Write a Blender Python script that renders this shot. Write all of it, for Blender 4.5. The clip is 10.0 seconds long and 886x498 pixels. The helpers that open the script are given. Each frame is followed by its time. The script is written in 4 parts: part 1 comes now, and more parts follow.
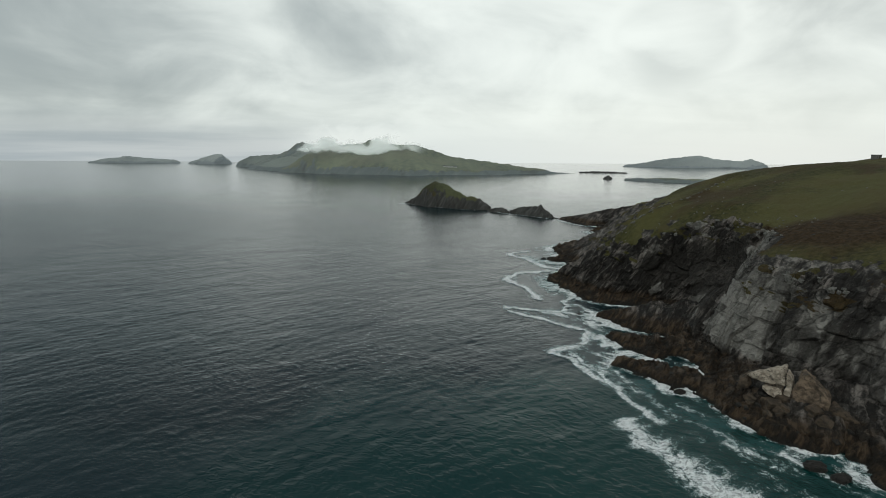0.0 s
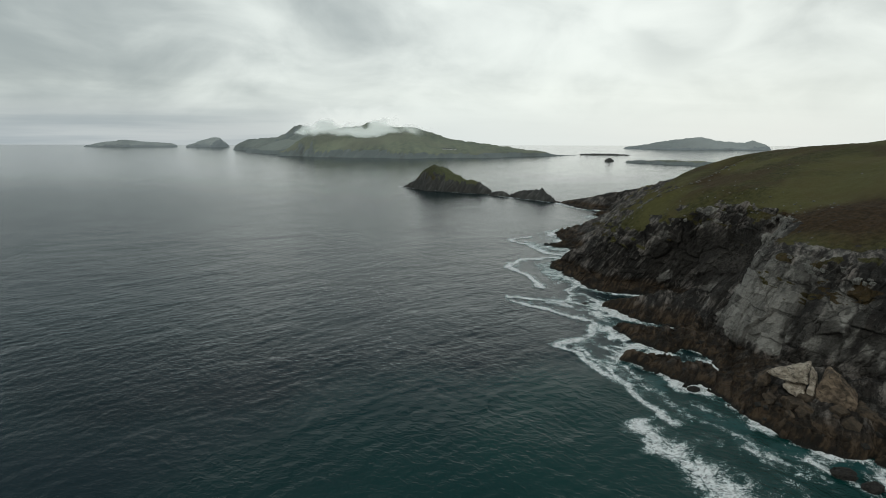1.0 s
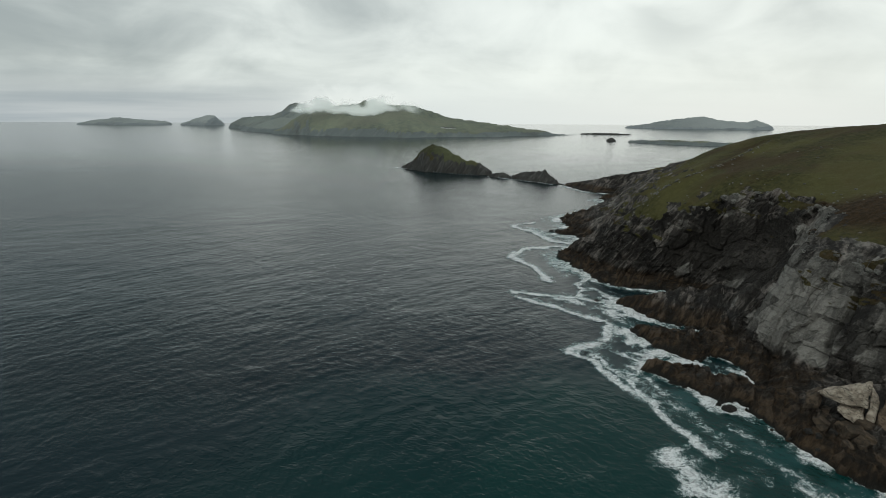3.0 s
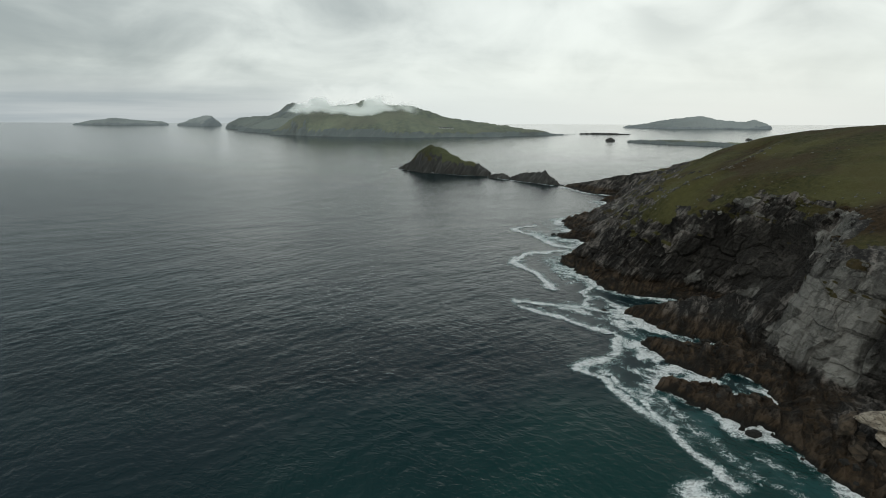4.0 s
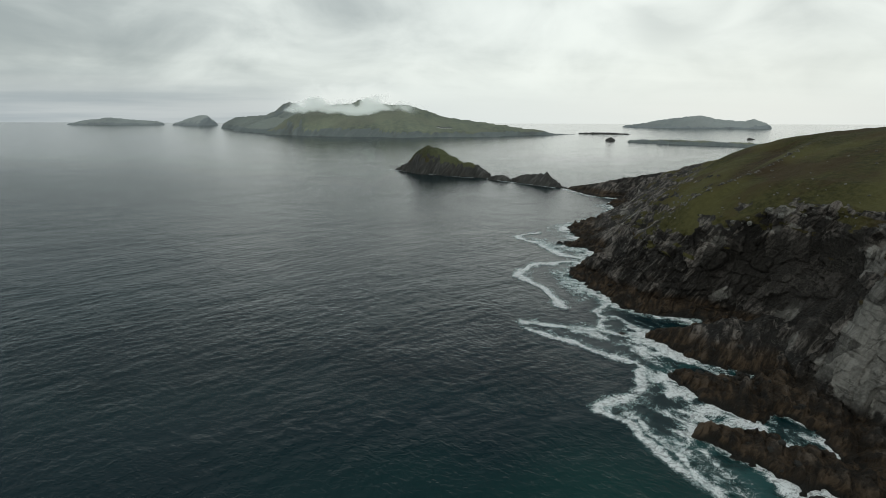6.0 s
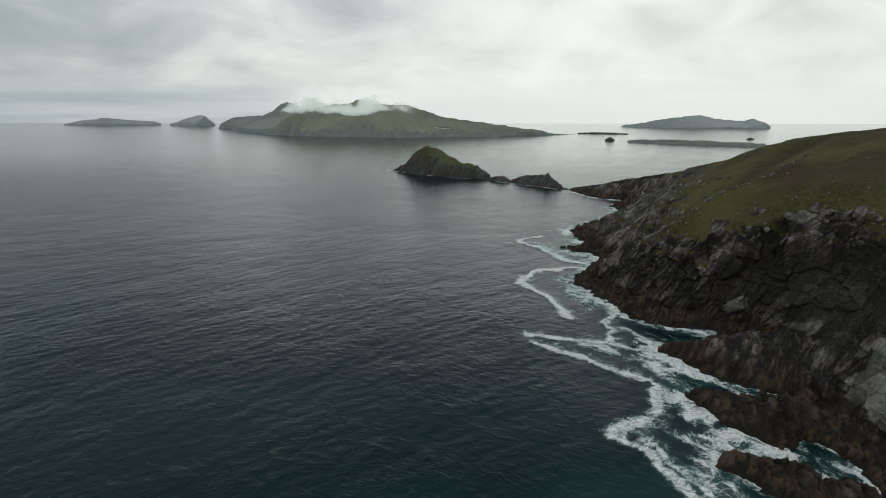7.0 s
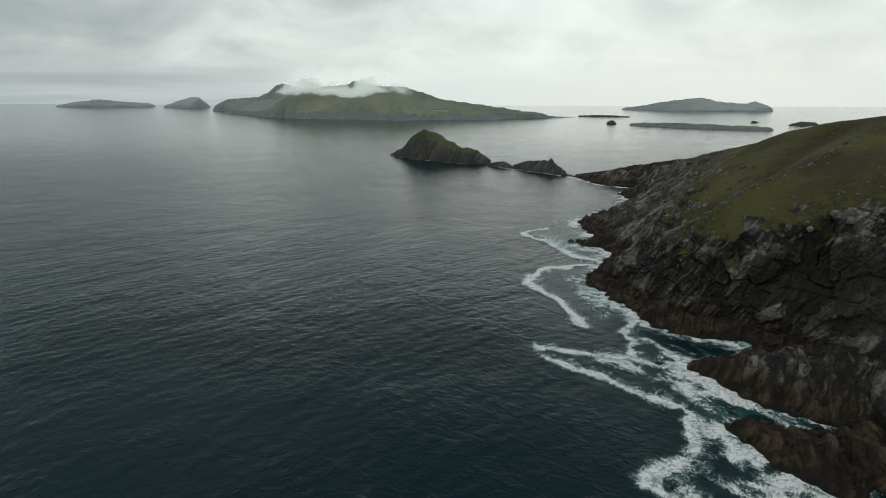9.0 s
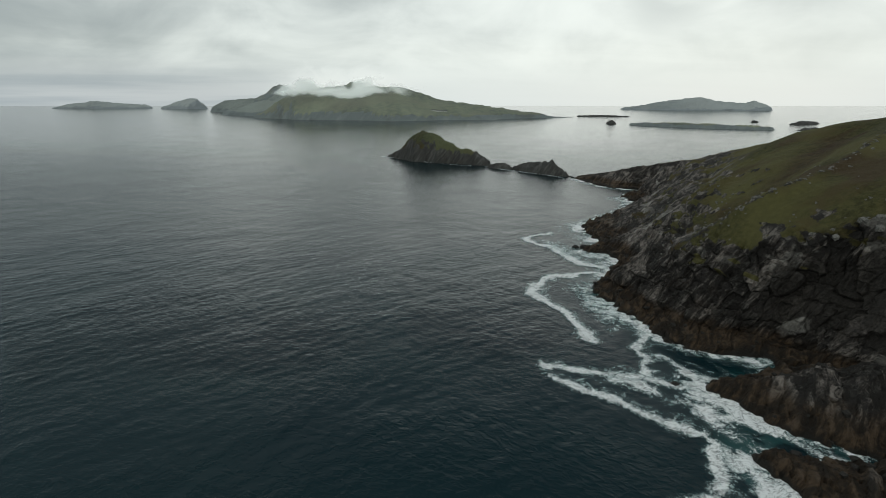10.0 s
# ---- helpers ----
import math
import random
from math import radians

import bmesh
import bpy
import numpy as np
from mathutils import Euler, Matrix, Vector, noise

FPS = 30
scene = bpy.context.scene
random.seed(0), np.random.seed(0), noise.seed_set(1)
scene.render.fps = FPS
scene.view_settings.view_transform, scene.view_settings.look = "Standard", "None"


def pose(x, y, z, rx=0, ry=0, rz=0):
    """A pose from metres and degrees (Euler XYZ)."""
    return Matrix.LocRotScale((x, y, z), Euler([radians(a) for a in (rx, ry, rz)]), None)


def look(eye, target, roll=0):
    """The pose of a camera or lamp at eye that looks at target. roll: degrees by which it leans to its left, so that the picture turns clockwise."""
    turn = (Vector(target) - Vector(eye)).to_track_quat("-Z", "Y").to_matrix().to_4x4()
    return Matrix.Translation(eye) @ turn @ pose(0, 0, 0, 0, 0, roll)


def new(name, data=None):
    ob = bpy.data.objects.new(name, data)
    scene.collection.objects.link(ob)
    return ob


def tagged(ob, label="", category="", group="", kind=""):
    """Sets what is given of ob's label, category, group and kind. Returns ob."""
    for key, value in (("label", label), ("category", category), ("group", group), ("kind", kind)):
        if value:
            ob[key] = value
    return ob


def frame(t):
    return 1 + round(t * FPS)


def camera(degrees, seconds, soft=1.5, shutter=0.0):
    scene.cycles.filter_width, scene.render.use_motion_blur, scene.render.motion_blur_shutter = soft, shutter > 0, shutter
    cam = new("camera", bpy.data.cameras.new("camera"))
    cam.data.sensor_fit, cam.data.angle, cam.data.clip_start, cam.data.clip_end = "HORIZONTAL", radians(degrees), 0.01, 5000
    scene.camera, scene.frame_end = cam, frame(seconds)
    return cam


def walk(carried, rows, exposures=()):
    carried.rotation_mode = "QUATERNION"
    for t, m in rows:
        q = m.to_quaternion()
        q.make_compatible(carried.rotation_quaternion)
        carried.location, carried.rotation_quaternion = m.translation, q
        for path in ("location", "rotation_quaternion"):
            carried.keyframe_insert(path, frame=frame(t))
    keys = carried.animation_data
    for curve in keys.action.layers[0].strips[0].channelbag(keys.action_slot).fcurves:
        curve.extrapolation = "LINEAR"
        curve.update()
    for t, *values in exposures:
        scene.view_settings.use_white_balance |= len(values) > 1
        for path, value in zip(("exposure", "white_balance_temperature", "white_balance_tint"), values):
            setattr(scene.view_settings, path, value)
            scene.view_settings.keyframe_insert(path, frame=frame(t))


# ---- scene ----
cam = camera(80.0, 10.0, 0.9)
PATH = [
    (0, (-0.246, -0.195, 79.32), (-0.235, 1.773, 78.967), 0.3),
    (0.5, (-0.133, 5.66, 79.341), (-0.123, 7.627, 78.982), 0.2),
    (1, (-0.062, 11.549, 79.376), (-0.05, 13.505, 78.96), 0.1),
    (1.5, (-0.02, 17.499, 79.414), (-0.008, 19.44, 78.932), 0.1),
    (2, (-0.007, 23.507, 79.438), (0.008, 25.446, 78.948), 0.2),
    (2.5, (-0.048, 29.653, 79.449), (-0.032, 31.591, 78.958), 0.3),
    (4, (-0.239, 48.342, 79.386), (-0.214, 50.28, 78.895), 0.2),
    (4.5, (-0.206, 54.647, 79.391), (-0.18, 56.585, 78.897), 0.3),
    (5, (-0.095, 60.934, 79.413), (-0.066, 62.872, 78.919), 0.3),
    (5.5, (-0.044, 67.157, 79.447), (-0.014, 69.096, 78.954), 0.2),
    (7, (-0.333, 85.378, 79.587), (-0.295, 87.316, 79.094), 0.1),
    (7.5, (-0.443, 91.434, 79.611), (-0.405, 93.37, 79.11), 0.0),
    (8, (-0.482, 97.522, 79.629), (-0.441, 99.454, 79.112), 0.1),
    (8.5, (-0.458, 103.689, 79.641), (-0.415, 105.614, 79.099), 0.2),
    (9, (-0.379, 109.886, 79.645), (-0.334, 111.807, 79.091), 0.2),
    (9.5, (-0.284, 116.115, 79.635), (-0.237, 118.036, 79.08), 0.2),
    (10, (-0.176, 122.354, 79.618), (-0.127, 124.276, 79.065), 0.0),
]
walk(cam, [(t, look(eye, target, roll)) for t, eye, target, roll in PATH])

# ---------------------------------------------------------------- light
SUN_AZ, SUN_EL = 32.0, 30.0          # degrees to the right of +y, degrees up
world = bpy.data.worlds.new("overcast_sky")
scene.world = world
world.use_nodes = True


class Nodes:
    """Short hand for node trees."""

    def __init__(self, tree):
        self.t = tree

    def add(self, kind, **values):
        n = self.t.nodes.new(kind)
        for key, value in values.items():
            if key.startswith("in_"):
                n.inputs[int(key[3:])].default_value = value
            elif key == "op":
                n.operation = value
            elif key == "blend":
                n.blend_type = value
        return n

    def link(self, a, b):
        self.t.links.new(a, b)

    def put(self, value, socket):
        if hasattr(value, "is_output"):
            self.link(value, socket)
        else:
            socket.default_value = value

    def math(self, op, a, b=0.0, c=0.0, clamp=False):
        n = self.add("ShaderNodeMath", op=op)
        n.use_clamp = clamp
        for k, v in enumerate((a, b, c)):
            self.put(v, n.inputs[k])
        return n.outputs[0]

    def step(self, v, lo, hi, a=0.0, b=1.0):
        n = self.add("ShaderNodeMapRange")
        n.interpolation_type = "SMOOTHSTEP"
        self.put(v, n.inputs[0])
        for k, x in enumerate((lo, hi, a, b)):
            self.put(x, n.inputs[k + 1])
        return n.outputs[0]

    def mix(self, f, a, b, blend="MIX"):
        n = self.add("ShaderNodeMix")
        n.data_type, n.blend_type = "RGBA", blend
        self.put(f, n.inputs[0])
        self.put((*a, 1) if isinstance(a, tuple) else a, n.inputs[6])
        self.put((*b, 1) if isinstance(b, tuple) else b, n.inputs[7])
        return n.outputs[2]

    def noise(self, vec, scale, detail=4.0, rough=0.55, warp=0.0):
        n = self.add("ShaderNodeTexNoise")
        if vec is not None:
            self.link(vec, n.inputs["Vector"])
        n.inputs["Scale"].default_value = scale
        n.inputs["Detail"].default_value = detail
        n.inputs["Roughness"].default_value = rough
        n.inputs["Distortion"].default_value = warp
        return n.outputs[0]

    def mapped(self, vec, scale=(1, 1, 1), turn=(0, 0, 0), at=(0, 0, 0)):
        n = self.add("ShaderNodeMapping")
        n.vector_type = "TEXTURE"
        self.link(vec, n.inputs[0])
        n.inputs[1].default_value = at
        n.inputs[2].default_value = [radians(a) for a in turn]
        n.inputs[3].default_value = [1 / a for a in scale]
        return n.outputs[0]

    def attr(self, name):
        n = self.add("ShaderNodeAttribute")
        n.attribute_name = name
        return n.outputs["Fac"]


def build_sky():
    g = Nodes(world.node_tree)
    world.node_tree.nodes.clear()
    out = g.add("ShaderNodeOutputWorld")
    sky = g.add("ShaderNodeTexSky")
    sky.sky_type, sky.sun_disc = "NISHITA", False
    sky.sun_elevation, sky.sun_rotation = radians(SUN_EL), radians(SUN_AZ)
    clear = g.add("ShaderNodeBackground", in_1=0.1)
    g.link(sky.outputs[0], clear.inputs[0])
    way = g.add("ShaderNodeTexCoord").outputs["Generated"]
    xyz = g.add("ShaderNodeSeparateXYZ")
    g.link(way, xyz.inputs[0])
    x, y, z = xyz.outputs
    # the cloud deck, seen in perspective towards the horizon
    zz = g.math("ADD", g.math("MAXIMUM", z, 0.0), 0.10)
    flat = g.add("ShaderNodeCombineXYZ")
    g.link(g.math("DIVIDE", x, zz), flat.inputs[0])
    g.link(g.math("DIVIDE", y, zz), flat.inputs[1])
    deck = g.mapped(flat.outputs[0], (0.5, 0.62, 1), (0, 0, 12), (2.3, 0.7, 0))
    big = g.noise(deck, 0.9, 5, 0.52, 0.6)
    fine = g.noise(g.mapped(flat.outputs[0], (0.5, 1.1, 1), (0, 0, 8)), 1.5, 4, 0.5, 0.4)
    puff = g.noise(g.mapped(way, (0.9, 0.9, 1.7), (0, 0, 0), (0.35, 0.1, 0.0)), 4.4, 6, 0.52, 0.5)
    low = g.noise(g.mapped(way, (1.6, 1.6, 30.0)), 1.6, 4, 0.5)
    shape = g.math("ADD", g.math("MULTIPLY", big, 0.22), g.math("ADD", g.math("MULTIPLY", fine, 0.05), g.math("MULTIPLY_ADD", puff, 0.72, 0.005)))
    az, el = radians(20), radians(6)
    glow = g.add("ShaderNodeVectorMath", op="DOT_PRODUCT")
    g.link(way, glow.inputs[0])
    glow.inputs[1].default_value = (math.sin(az) * math.cos(el), math.cos(az) * math.cos(el), math.sin(el))
    near_sun = g.step(glow.outputs["Value"], 0.50, 1.0)
    behind = g.step(y, 0.25, -0.6)
    tone = g.math("ADD", g.math("ADD", shape, g.math("MULTIPLY", near_sun, 0.215)), g.math("MULTIPLY", behind, 0.15))
    # heavier folds in the deck, and the thin place where it is brightest: azimuth, elevation, size, weight
    for az, el, size, weight in ((-33, 12.5, 15, -0.05), (22.5, 10.0, 5, -0.10), (33, 13.5, 9, -0.08), (14, 7.0, 8, 0.05), (-6, 9.0, 10, -0.05), (-11, 14.5, 13, 0.05)):
        lobe = g.add("ShaderNodeVectorMath", op="DOT_PRODUCT")
        g.link(way, lobe.inputs[0])
        lobe.inputs[1].default_value = (math.sin(radians(az)) * math.cos(radians(el)), math.cos(radians(az)) * math.cos(radians(el)), math.sin(radians(el)))
        soft = g.step(g.math("ADD", lobe.outputs["Value"], g.math("MULTIPLY", g.math("SUBTRACT", puff, 0.5), 0.02)), math.cos(radians(size)), 1.0)
        tone = g.math("MULTIPLY_ADD", soft, weight, tone)
    cloud = g.mix(g.step(tone, 0.34, 0.86), (0.372, 0.422, 0.420), (0.875, 0.935, 0.890))
    # thin far layers low over the horizon, bluer away from the sun
    band = g.mix(g.step(low, 0.35, 0.65), (0.38, 0.44, 0.47), (0.54, 0.59, 0.60))
    band = g.mix(g.math("MULTIPLY", g.step(glow.outputs["Value"], 0.72, 0.97), 0.95), band, (0.74, 0.81, 0.80))
    cloud = g.mix(g.step(z, 0.0, 0.085), band, cloud)
    # cloud streaming off the tops of the large island
    along = g.math("DIVIDE", x, g.math("MAXIMUM", y, 0.05))
    plume = g.noise(g.mapped(way, (1.0, 1.0, 1.6)), 21.0, 5, 0.55, 0.6)
    lift = g.math("MULTIPLY_ADD", g.math("SUBTRACT", plume, 0.5), 0.075, z)
    bank = g.math("MULTIPLY", g.math("MULTIPLY", g.step(along, -0.31, -0.19), g.step(along, 0.01, -0.11)), g.step(lift, 0.062, 0.026))
    cloud = g.mix(g.math("MULTIPLY", bank, 0.85), cloud, (0.80, 0.86, 0.835))
    # thicker, darker cloud overhead
    cloud = g.mix(g.math("MULTIPLY", g.math("MULTIPLY", g.step(g.math("MULTIPLY_ADD", near_sun, -0.10, z), 0.185, 0.37), g.step(y, 0.05, 0.5)), g.step(x, -0.50, 0.05, 0.72, 0.98)), cloud, (0.090, 0.140, 0.168))
    # below the horizon: the sea that goes on
    cloud = g.mix(g.step(z, -0.017, -0.0145), (0.30, 0.325, 0.335), cloud)
    deck_light = g.add("ShaderNodeBackground", in_1=1.0)
    g.link(cloud, deck_light.inputs[0])
    both = g.add("ShaderNodeMixShader", in_0=0.95)
    g.link(clear.outputs[0], both.inputs[1])
    g.link(deck_light.outputs[0], both.inputs[2])
    g.link(both.outputs[0], out.inputs[0])


build_sky()
sun = new("sun", bpy.data.lights.new("sun", "SUN"))
sun.data.energy, sun.data.angle, sun.data.color = 0.12, radians(110), (1.0, 0.97, 0.93)
sun_way = Vector((math.sin(radians(SUN_AZ)) * math.cos(radians(SUN_EL)), math.cos(radians(SUN_AZ)) * math.cos(radians(SUN_EL)), math.sin(radians(SUN_EL))))
sun.matrix_world = look(sun_way * 500, (0, 0, 0))


# ---------------------------------------------------------------- noise on arrays
def hashed(ix, iy, iz, seed):
    h = ix.astype(np.uint32) * np.uint32(374761393) + iy.astype(np.uint32) * np.uint32(668265263) + iz.astype(np.uint32) * np.uint32(2147483647) + np.uint32(seed * 97 + 13)
    h = (h ^ (h >> np.uint32(13))) * np.uint32(1274126177)
    h = (h ^ (h >> np.uint32(15))) * np.uint32(2246822519)
    return ((h ^ (h >> np.uint32(16))) & np.uint32(0xFFFFFF)).astype(np.float64) / 0xFFFFFF


def value_noise(p, seed=0):
    """Smooth noise from -1 to 1 at the rows of p."""
    f = np.floor(p)
    i = f.astype(np.int64)
    t = p - f
    t = t * t * t * (t * (t * 6 - 15) + 10)
    total = np.zeros(p.shape[:-1])
    for dx in (0, 1):
        wx = t[..., 0] if dx else 1 - t[..., 0]
        for dy in (0, 1):
            wy = t[..., 1] if dy else 1 - t[..., 1]
            for dz in (0, 1):
                wz = t[..., 2] if dz else 1 - t[..., 2]
                total += wx * wy * wz * hashed(i[..., 0] + dx, i[..., 1] + dy, i[..., 2] + dz, seed)
    return total * 2 - 1


def fbm(p, octaves=4, seed=0, gain=0.5):
    total, amp, scale = 0, 1.0, 1.0
    for k in range(octaves):
        total = total + amp * value_noise(p * scale + 17.3 * k, seed + k)
        amp, scale = amp * gain, scale * 2.03
    return total


def ridged(p, octaves=4, seed=0):
    total, amp, scale = 0, 1.0, 1.0
    for k in range(octaves):
        total = total + amp * (1 - 2 * np.abs(value_noise(p * scale + 9.1 * k, seed + k)))
        amp, scale = amp * 0.5, scale * 2.1
    return total


def cells(p, seed=0):
    """Jointed blocks: a random number for each cell, a tilt across it, and the distance from its edge."""
    f = np.floor(p).astype(np.int64)
    best = np.full(p.shape[:-1], 9.0)
    second = best.copy()
    value = np.zeros(p.shape[:-1])
    tilt = value.copy()
    for dx in (-1, 0, 1):
        for dy in (-1, 0, 1):
            for dz in (-1, 0, 1):
                c = f + np.array((dx, dy, dz))
                a = [hashed(c[..., 0], c[..., 1], c[..., 2], seed + k) for k in (1, 2, 3)]
                d = [c[..., k] + 0.25 + 0.5 * a[k] - p[..., k] for k in range(3)]
                dist = d[0] ** 6 + d[1] ** 6 + d[2] ** 6
                near = dist < best
                second = np.where(near, best, np.minimum(second, dist))
                value = np.where(near, a[0] + a[1] - 1, value)
                tilt = np.where(near, (a[2] - 0.5) * d[0] + (a[0] - 0.5) * d[2], tilt)
                best = np.where(near, dist, best)
    return value, tilt, second ** (1 / 6) - best ** (1 / 6)


def smooth(v, lo, hi):
    t = np.clip((v - lo) / (hi - lo), 0, 1)
    return t * t * (3 - 2 * t)


def spline(points, s):
    """Catmull-Rom through the points; s counts them."""
    p = np.asarray(points, float)
    n = len(p)
    k = np.clip(np.floor(s).astype(int), 0, n - 2)
    t = (s - k)[:, None]
    a, b, c, d = p[np.maximum(k - 1, 0)], p[k], p[k + 1], p[np.minimum(k + 2, n - 1)]
    m0, m1 = (c - a) * 0.42, (d - b) * 0.42
    return b * (1 + 2 * t) * (1 - t) ** 2 + m0 * t * (1 - t) ** 2 + c * t * t * (3 - 2 * t) + m1 * t * t * (t - 1)


def line_field(x, y, line):
    """Distance from a polyline, and how far along it (0 to 1) its nearest place lies."""
    pts = np.asarray(line, float)[:, :2]
    seg = np.hypot(*np.diff(pts, axis=0).T)
    start = np.concatenate(([0], np.cumsum(seg)))
    best = np.full(np.shape(x), 1e9)
    along = np.zeros(np.shape(x))
    for k in range(len(pts) - 1):
        (ax, ay), (bx, by) = pts[k], pts[k + 1]
        t = np.clip(((x - ax) * (bx - ax) + (y - ay) * (by - ay)) / seg[k] ** 2, 0, 1)
        d = np.hypot(x - ax - t * (bx - ax), y - ay - t * (by - ay))
        near = d < best
        best = np.where(near, d, best)
        along = np.where(near, start[k] + t * seg[k], along)
    return best, along / start[-1]


# ---------------------------------------------------------------- meshes
def grid_mesh(name, p, fields=None, flip=False, keep=None):
    """A mesh from a grid of places, with point fields."""
    rows, cols = p.shape[:2]
    idx = np.arange(rows * cols).reshape(rows, cols)
    q = np.stack((idx[:-1, :-1], idx[:-1, 1:], idx[1:, 1:], idx[1:, :-1]), -1).reshape(-1, 4)
    if keep is not None:
        q = q[keep.reshape(-1)]
    if flip:
        q = q[:, ::-1]
    used, q = np.unique(q, return_inverse=True)
    q = q.reshape(-1, 4)
    return raw_mesh(name, p.reshape(-1, 3)[used], q, {k: v.reshape(-1)[used] for k, v in (fields or {}).items()})


def raw_mesh(name, verts, quads, fields=None):
    mesh = bpy.data.meshes.new(name)
    mesh.vertices.add(len(verts))
    mesh.vertices.foreach_set("co", np.asarray(verts, np.float32).reshape(-1))
    mesh.loops.add(quads.size)
    mesh.loops.foreach_set("vertex_index", quads.astype(np.int32).reshape(-1))
    mesh.polygons.add(len(quads))
    mesh.polygons.foreach_set("loop_start", np.arange(0, quads.size, 4, dtype=np.int32))
    mesh.update(calc_edges=True)
    mesh.polygons.foreach_set("use_smooth", np.ones(len(quads), bool))
    for key, value in (fields or {}).items():
        mesh.attributes.new(key, "FLOAT", "POINT").data.foreach_set("value", np.asarray(value, np.float32))
    return mesh


def thing(name, mesh, material, label, category, kind="", group=""):
    ob = new(name, mesh)
    if material:
        mesh.materials.append(material)
    return tagged(ob, label, category, group, kind)


def part(name, mesh, material, parent, label=""):
    ob = new(name, mesh)
    if material and not mesh.materials:
        mesh.materials.append(material)
    ob.parent = parent
    return tagged(ob, label)


def box_mesh(name, size, at=(0, 0, 0), bevel=0.02):
    bm = bmesh.new()
    bmesh.ops.create_cube(bm, size=1, matrix=Matrix.Translation(at) @ Matrix.Diagonal((*size, 1)))
    if bevel:
        bmesh.ops.bevel(bm, geom=bm.edges[:], offset=bevel, segments=1, affect="EDGES")
    mesh = bpy.data.meshes.new(name)
    bm.to_mesh(mesh)
    bm.free()
    return mesh


# ---------------------------------------------------------------- materials
def material(name):
    m = bpy.data.materials.new(name)
    m.use_nodes = True
    g = Nodes(m.node_tree)
    bsdf = m.node_tree.nodes["Principled BSDF"]
    where = g.add("ShaderNodeNewGeometry").outputs["Position"]
    return m, g, bsdf, where


def bump(g, bsdf, height, strength, distance):
    b = g.add("ShaderNodeBump", in_0=strength, in_1=distance)
    g.link(height, b.inputs["Height"])
    g.link(b.outputs[0], bsdf.inputs["Normal"])


def land_material(name, rock_dark, rock_light, grass_a, grass_b, size=1.0, tide=True, brown=(0.062, 0.046, 0.022), jointed=0.85, relief=0.9):
    """Bedded rock and turf. The fields 'turf' and 'pale' say where grass grows and where the clean grey quartzite
    shows; 'pale' also lightens the far cliff for haze.
    """
    m, g, bsdf, where = material(name)
    turf, pale, tone, heath = g.attr("turf"), g.attr("pale"), g.attr("tone"), g.attr("heath")
    beds = g.mapped(where, (1.0 / size, 0.16 / size, 0.10 / size), (0, 36, -16))
    streak = g.noise(beds, 0.9, 7, 0.62, 0.5)
    blot = g.noise(where, 0.09 / size, 5, 0.6)
    grain = g.noise(where, 1.3 / size, 8, 0.68)
    speck = g.noise(where, 4.5 / size, 4, 0.7)
    mass = g.noise(g.mapped(where, (0.16 / size, 0.05 / size, 0.05 / size), (0, 36, -16)), 1.0, 5, 0.55, 0.5)
    rock = g.mix(g.step(g.math("ADD", g.math("MULTIPLY", streak, 0.42), g.math("ADD", g.math("MULTIPLY", grain, 0.22), g.math("ADD", g.math("MULTIPLY", mass, 0.22), g.math("MULTIPLY", tone, 0.14)))), 0.465, 0.61), rock_dark, rock_light)
    rock = g.mix(g.math("MULTIPLY", g.step(blot, 0.5, 0.7), 0.4), rock, (0.062, 0.046, 0.036))
    clean = g.mix(g.step(g.math("ADD", g.math("MULTIPLY", grain, 0.36), g.math("ADD", g.math("MULTIPLY", mass, 0.26), g.math("MULTIPLY", tone, 0.38))), 0.30, 0.68), (0.070, 0.064, 0.057), (0.33, 0.310, 0.280))
    rock = g.mix(g.step(g.math("ADD", pale, g.math("MULTIPLY", g.math("SUBTRACT", mass, 0.5), 1.5)), 0.35, 0.7), rock, clean)
    stain = g.noise(g.mapped(where, (0.13 / size, 0.13 / size, 0.035 / size), (5, 12, 20)), 1.0, 6, 0.6, 0.6)
    rock = g.mix(g.math("MULTIPLY", g.step(stain, 0.46, 0.58), g.math("MULTIPLY_ADD", pale, -0.45 * jointed, jointed)), rock, (0.017, 0.015, 0.013))
    rock = g.mix(g.math("MULTIPLY", g.step(g.math("MULTIPLY_ADD", streak, 0.5, g.math("MULTIPLY", speck, 0.5)), 0.54, 0.64), 0.55 * jointed), rock, (0.30, 0.285, 0.26))
    def line(vec, width):
        n = g.noise(vec, 1.0, 3, 0.5, 0.4)
        return g.step(g.math("ABSOLUTE", g.math("SUBTRACT", n, 0.5)), 0.0, width, 1.0, 0.0)

    upright = line(g.mapped(where, (0.15 / size, 0.15 / size, 0.022 / size), (8, 10, 0)), 0.016)
    level_ = line(g.mapped(where, (0.03 / size, 0.03 / size, 0.20 / size), (0, 9, 0)), 0.012)
    bedding = line(g.mapped(where, (0.20 / size, 0.02 / size, 0.02 / size), (0, 36, -16)), 0.014)
    crack = g.math("MULTIPLY", g.math("MAXIMUM", g.math("MULTIPLY", upright, 0.35), g.math("MAXIMUM", g.math("MULTIPLY", level_, 0.5), g.math("MULTIPLY", bedding, 0.6))), g.math("MULTIPLY", g.math("MULTIPLY", g.step(blot, 0.40, 0.58), g.step(g.attr("blackened"), 0.2, 0.6, 1.0, 0.25)), g.step(grain, 0.38, 0.56, 0.1, jointed)))
    crack = g.math("MAXIMUM", crack, g.math("MULTIPLY", g.attr("joint"), g.step(grain, 0.36, 0.52, 0.15, 0.95)))
    rock = g.mix(crack, rock, (0.016, 0.014, 0.012))
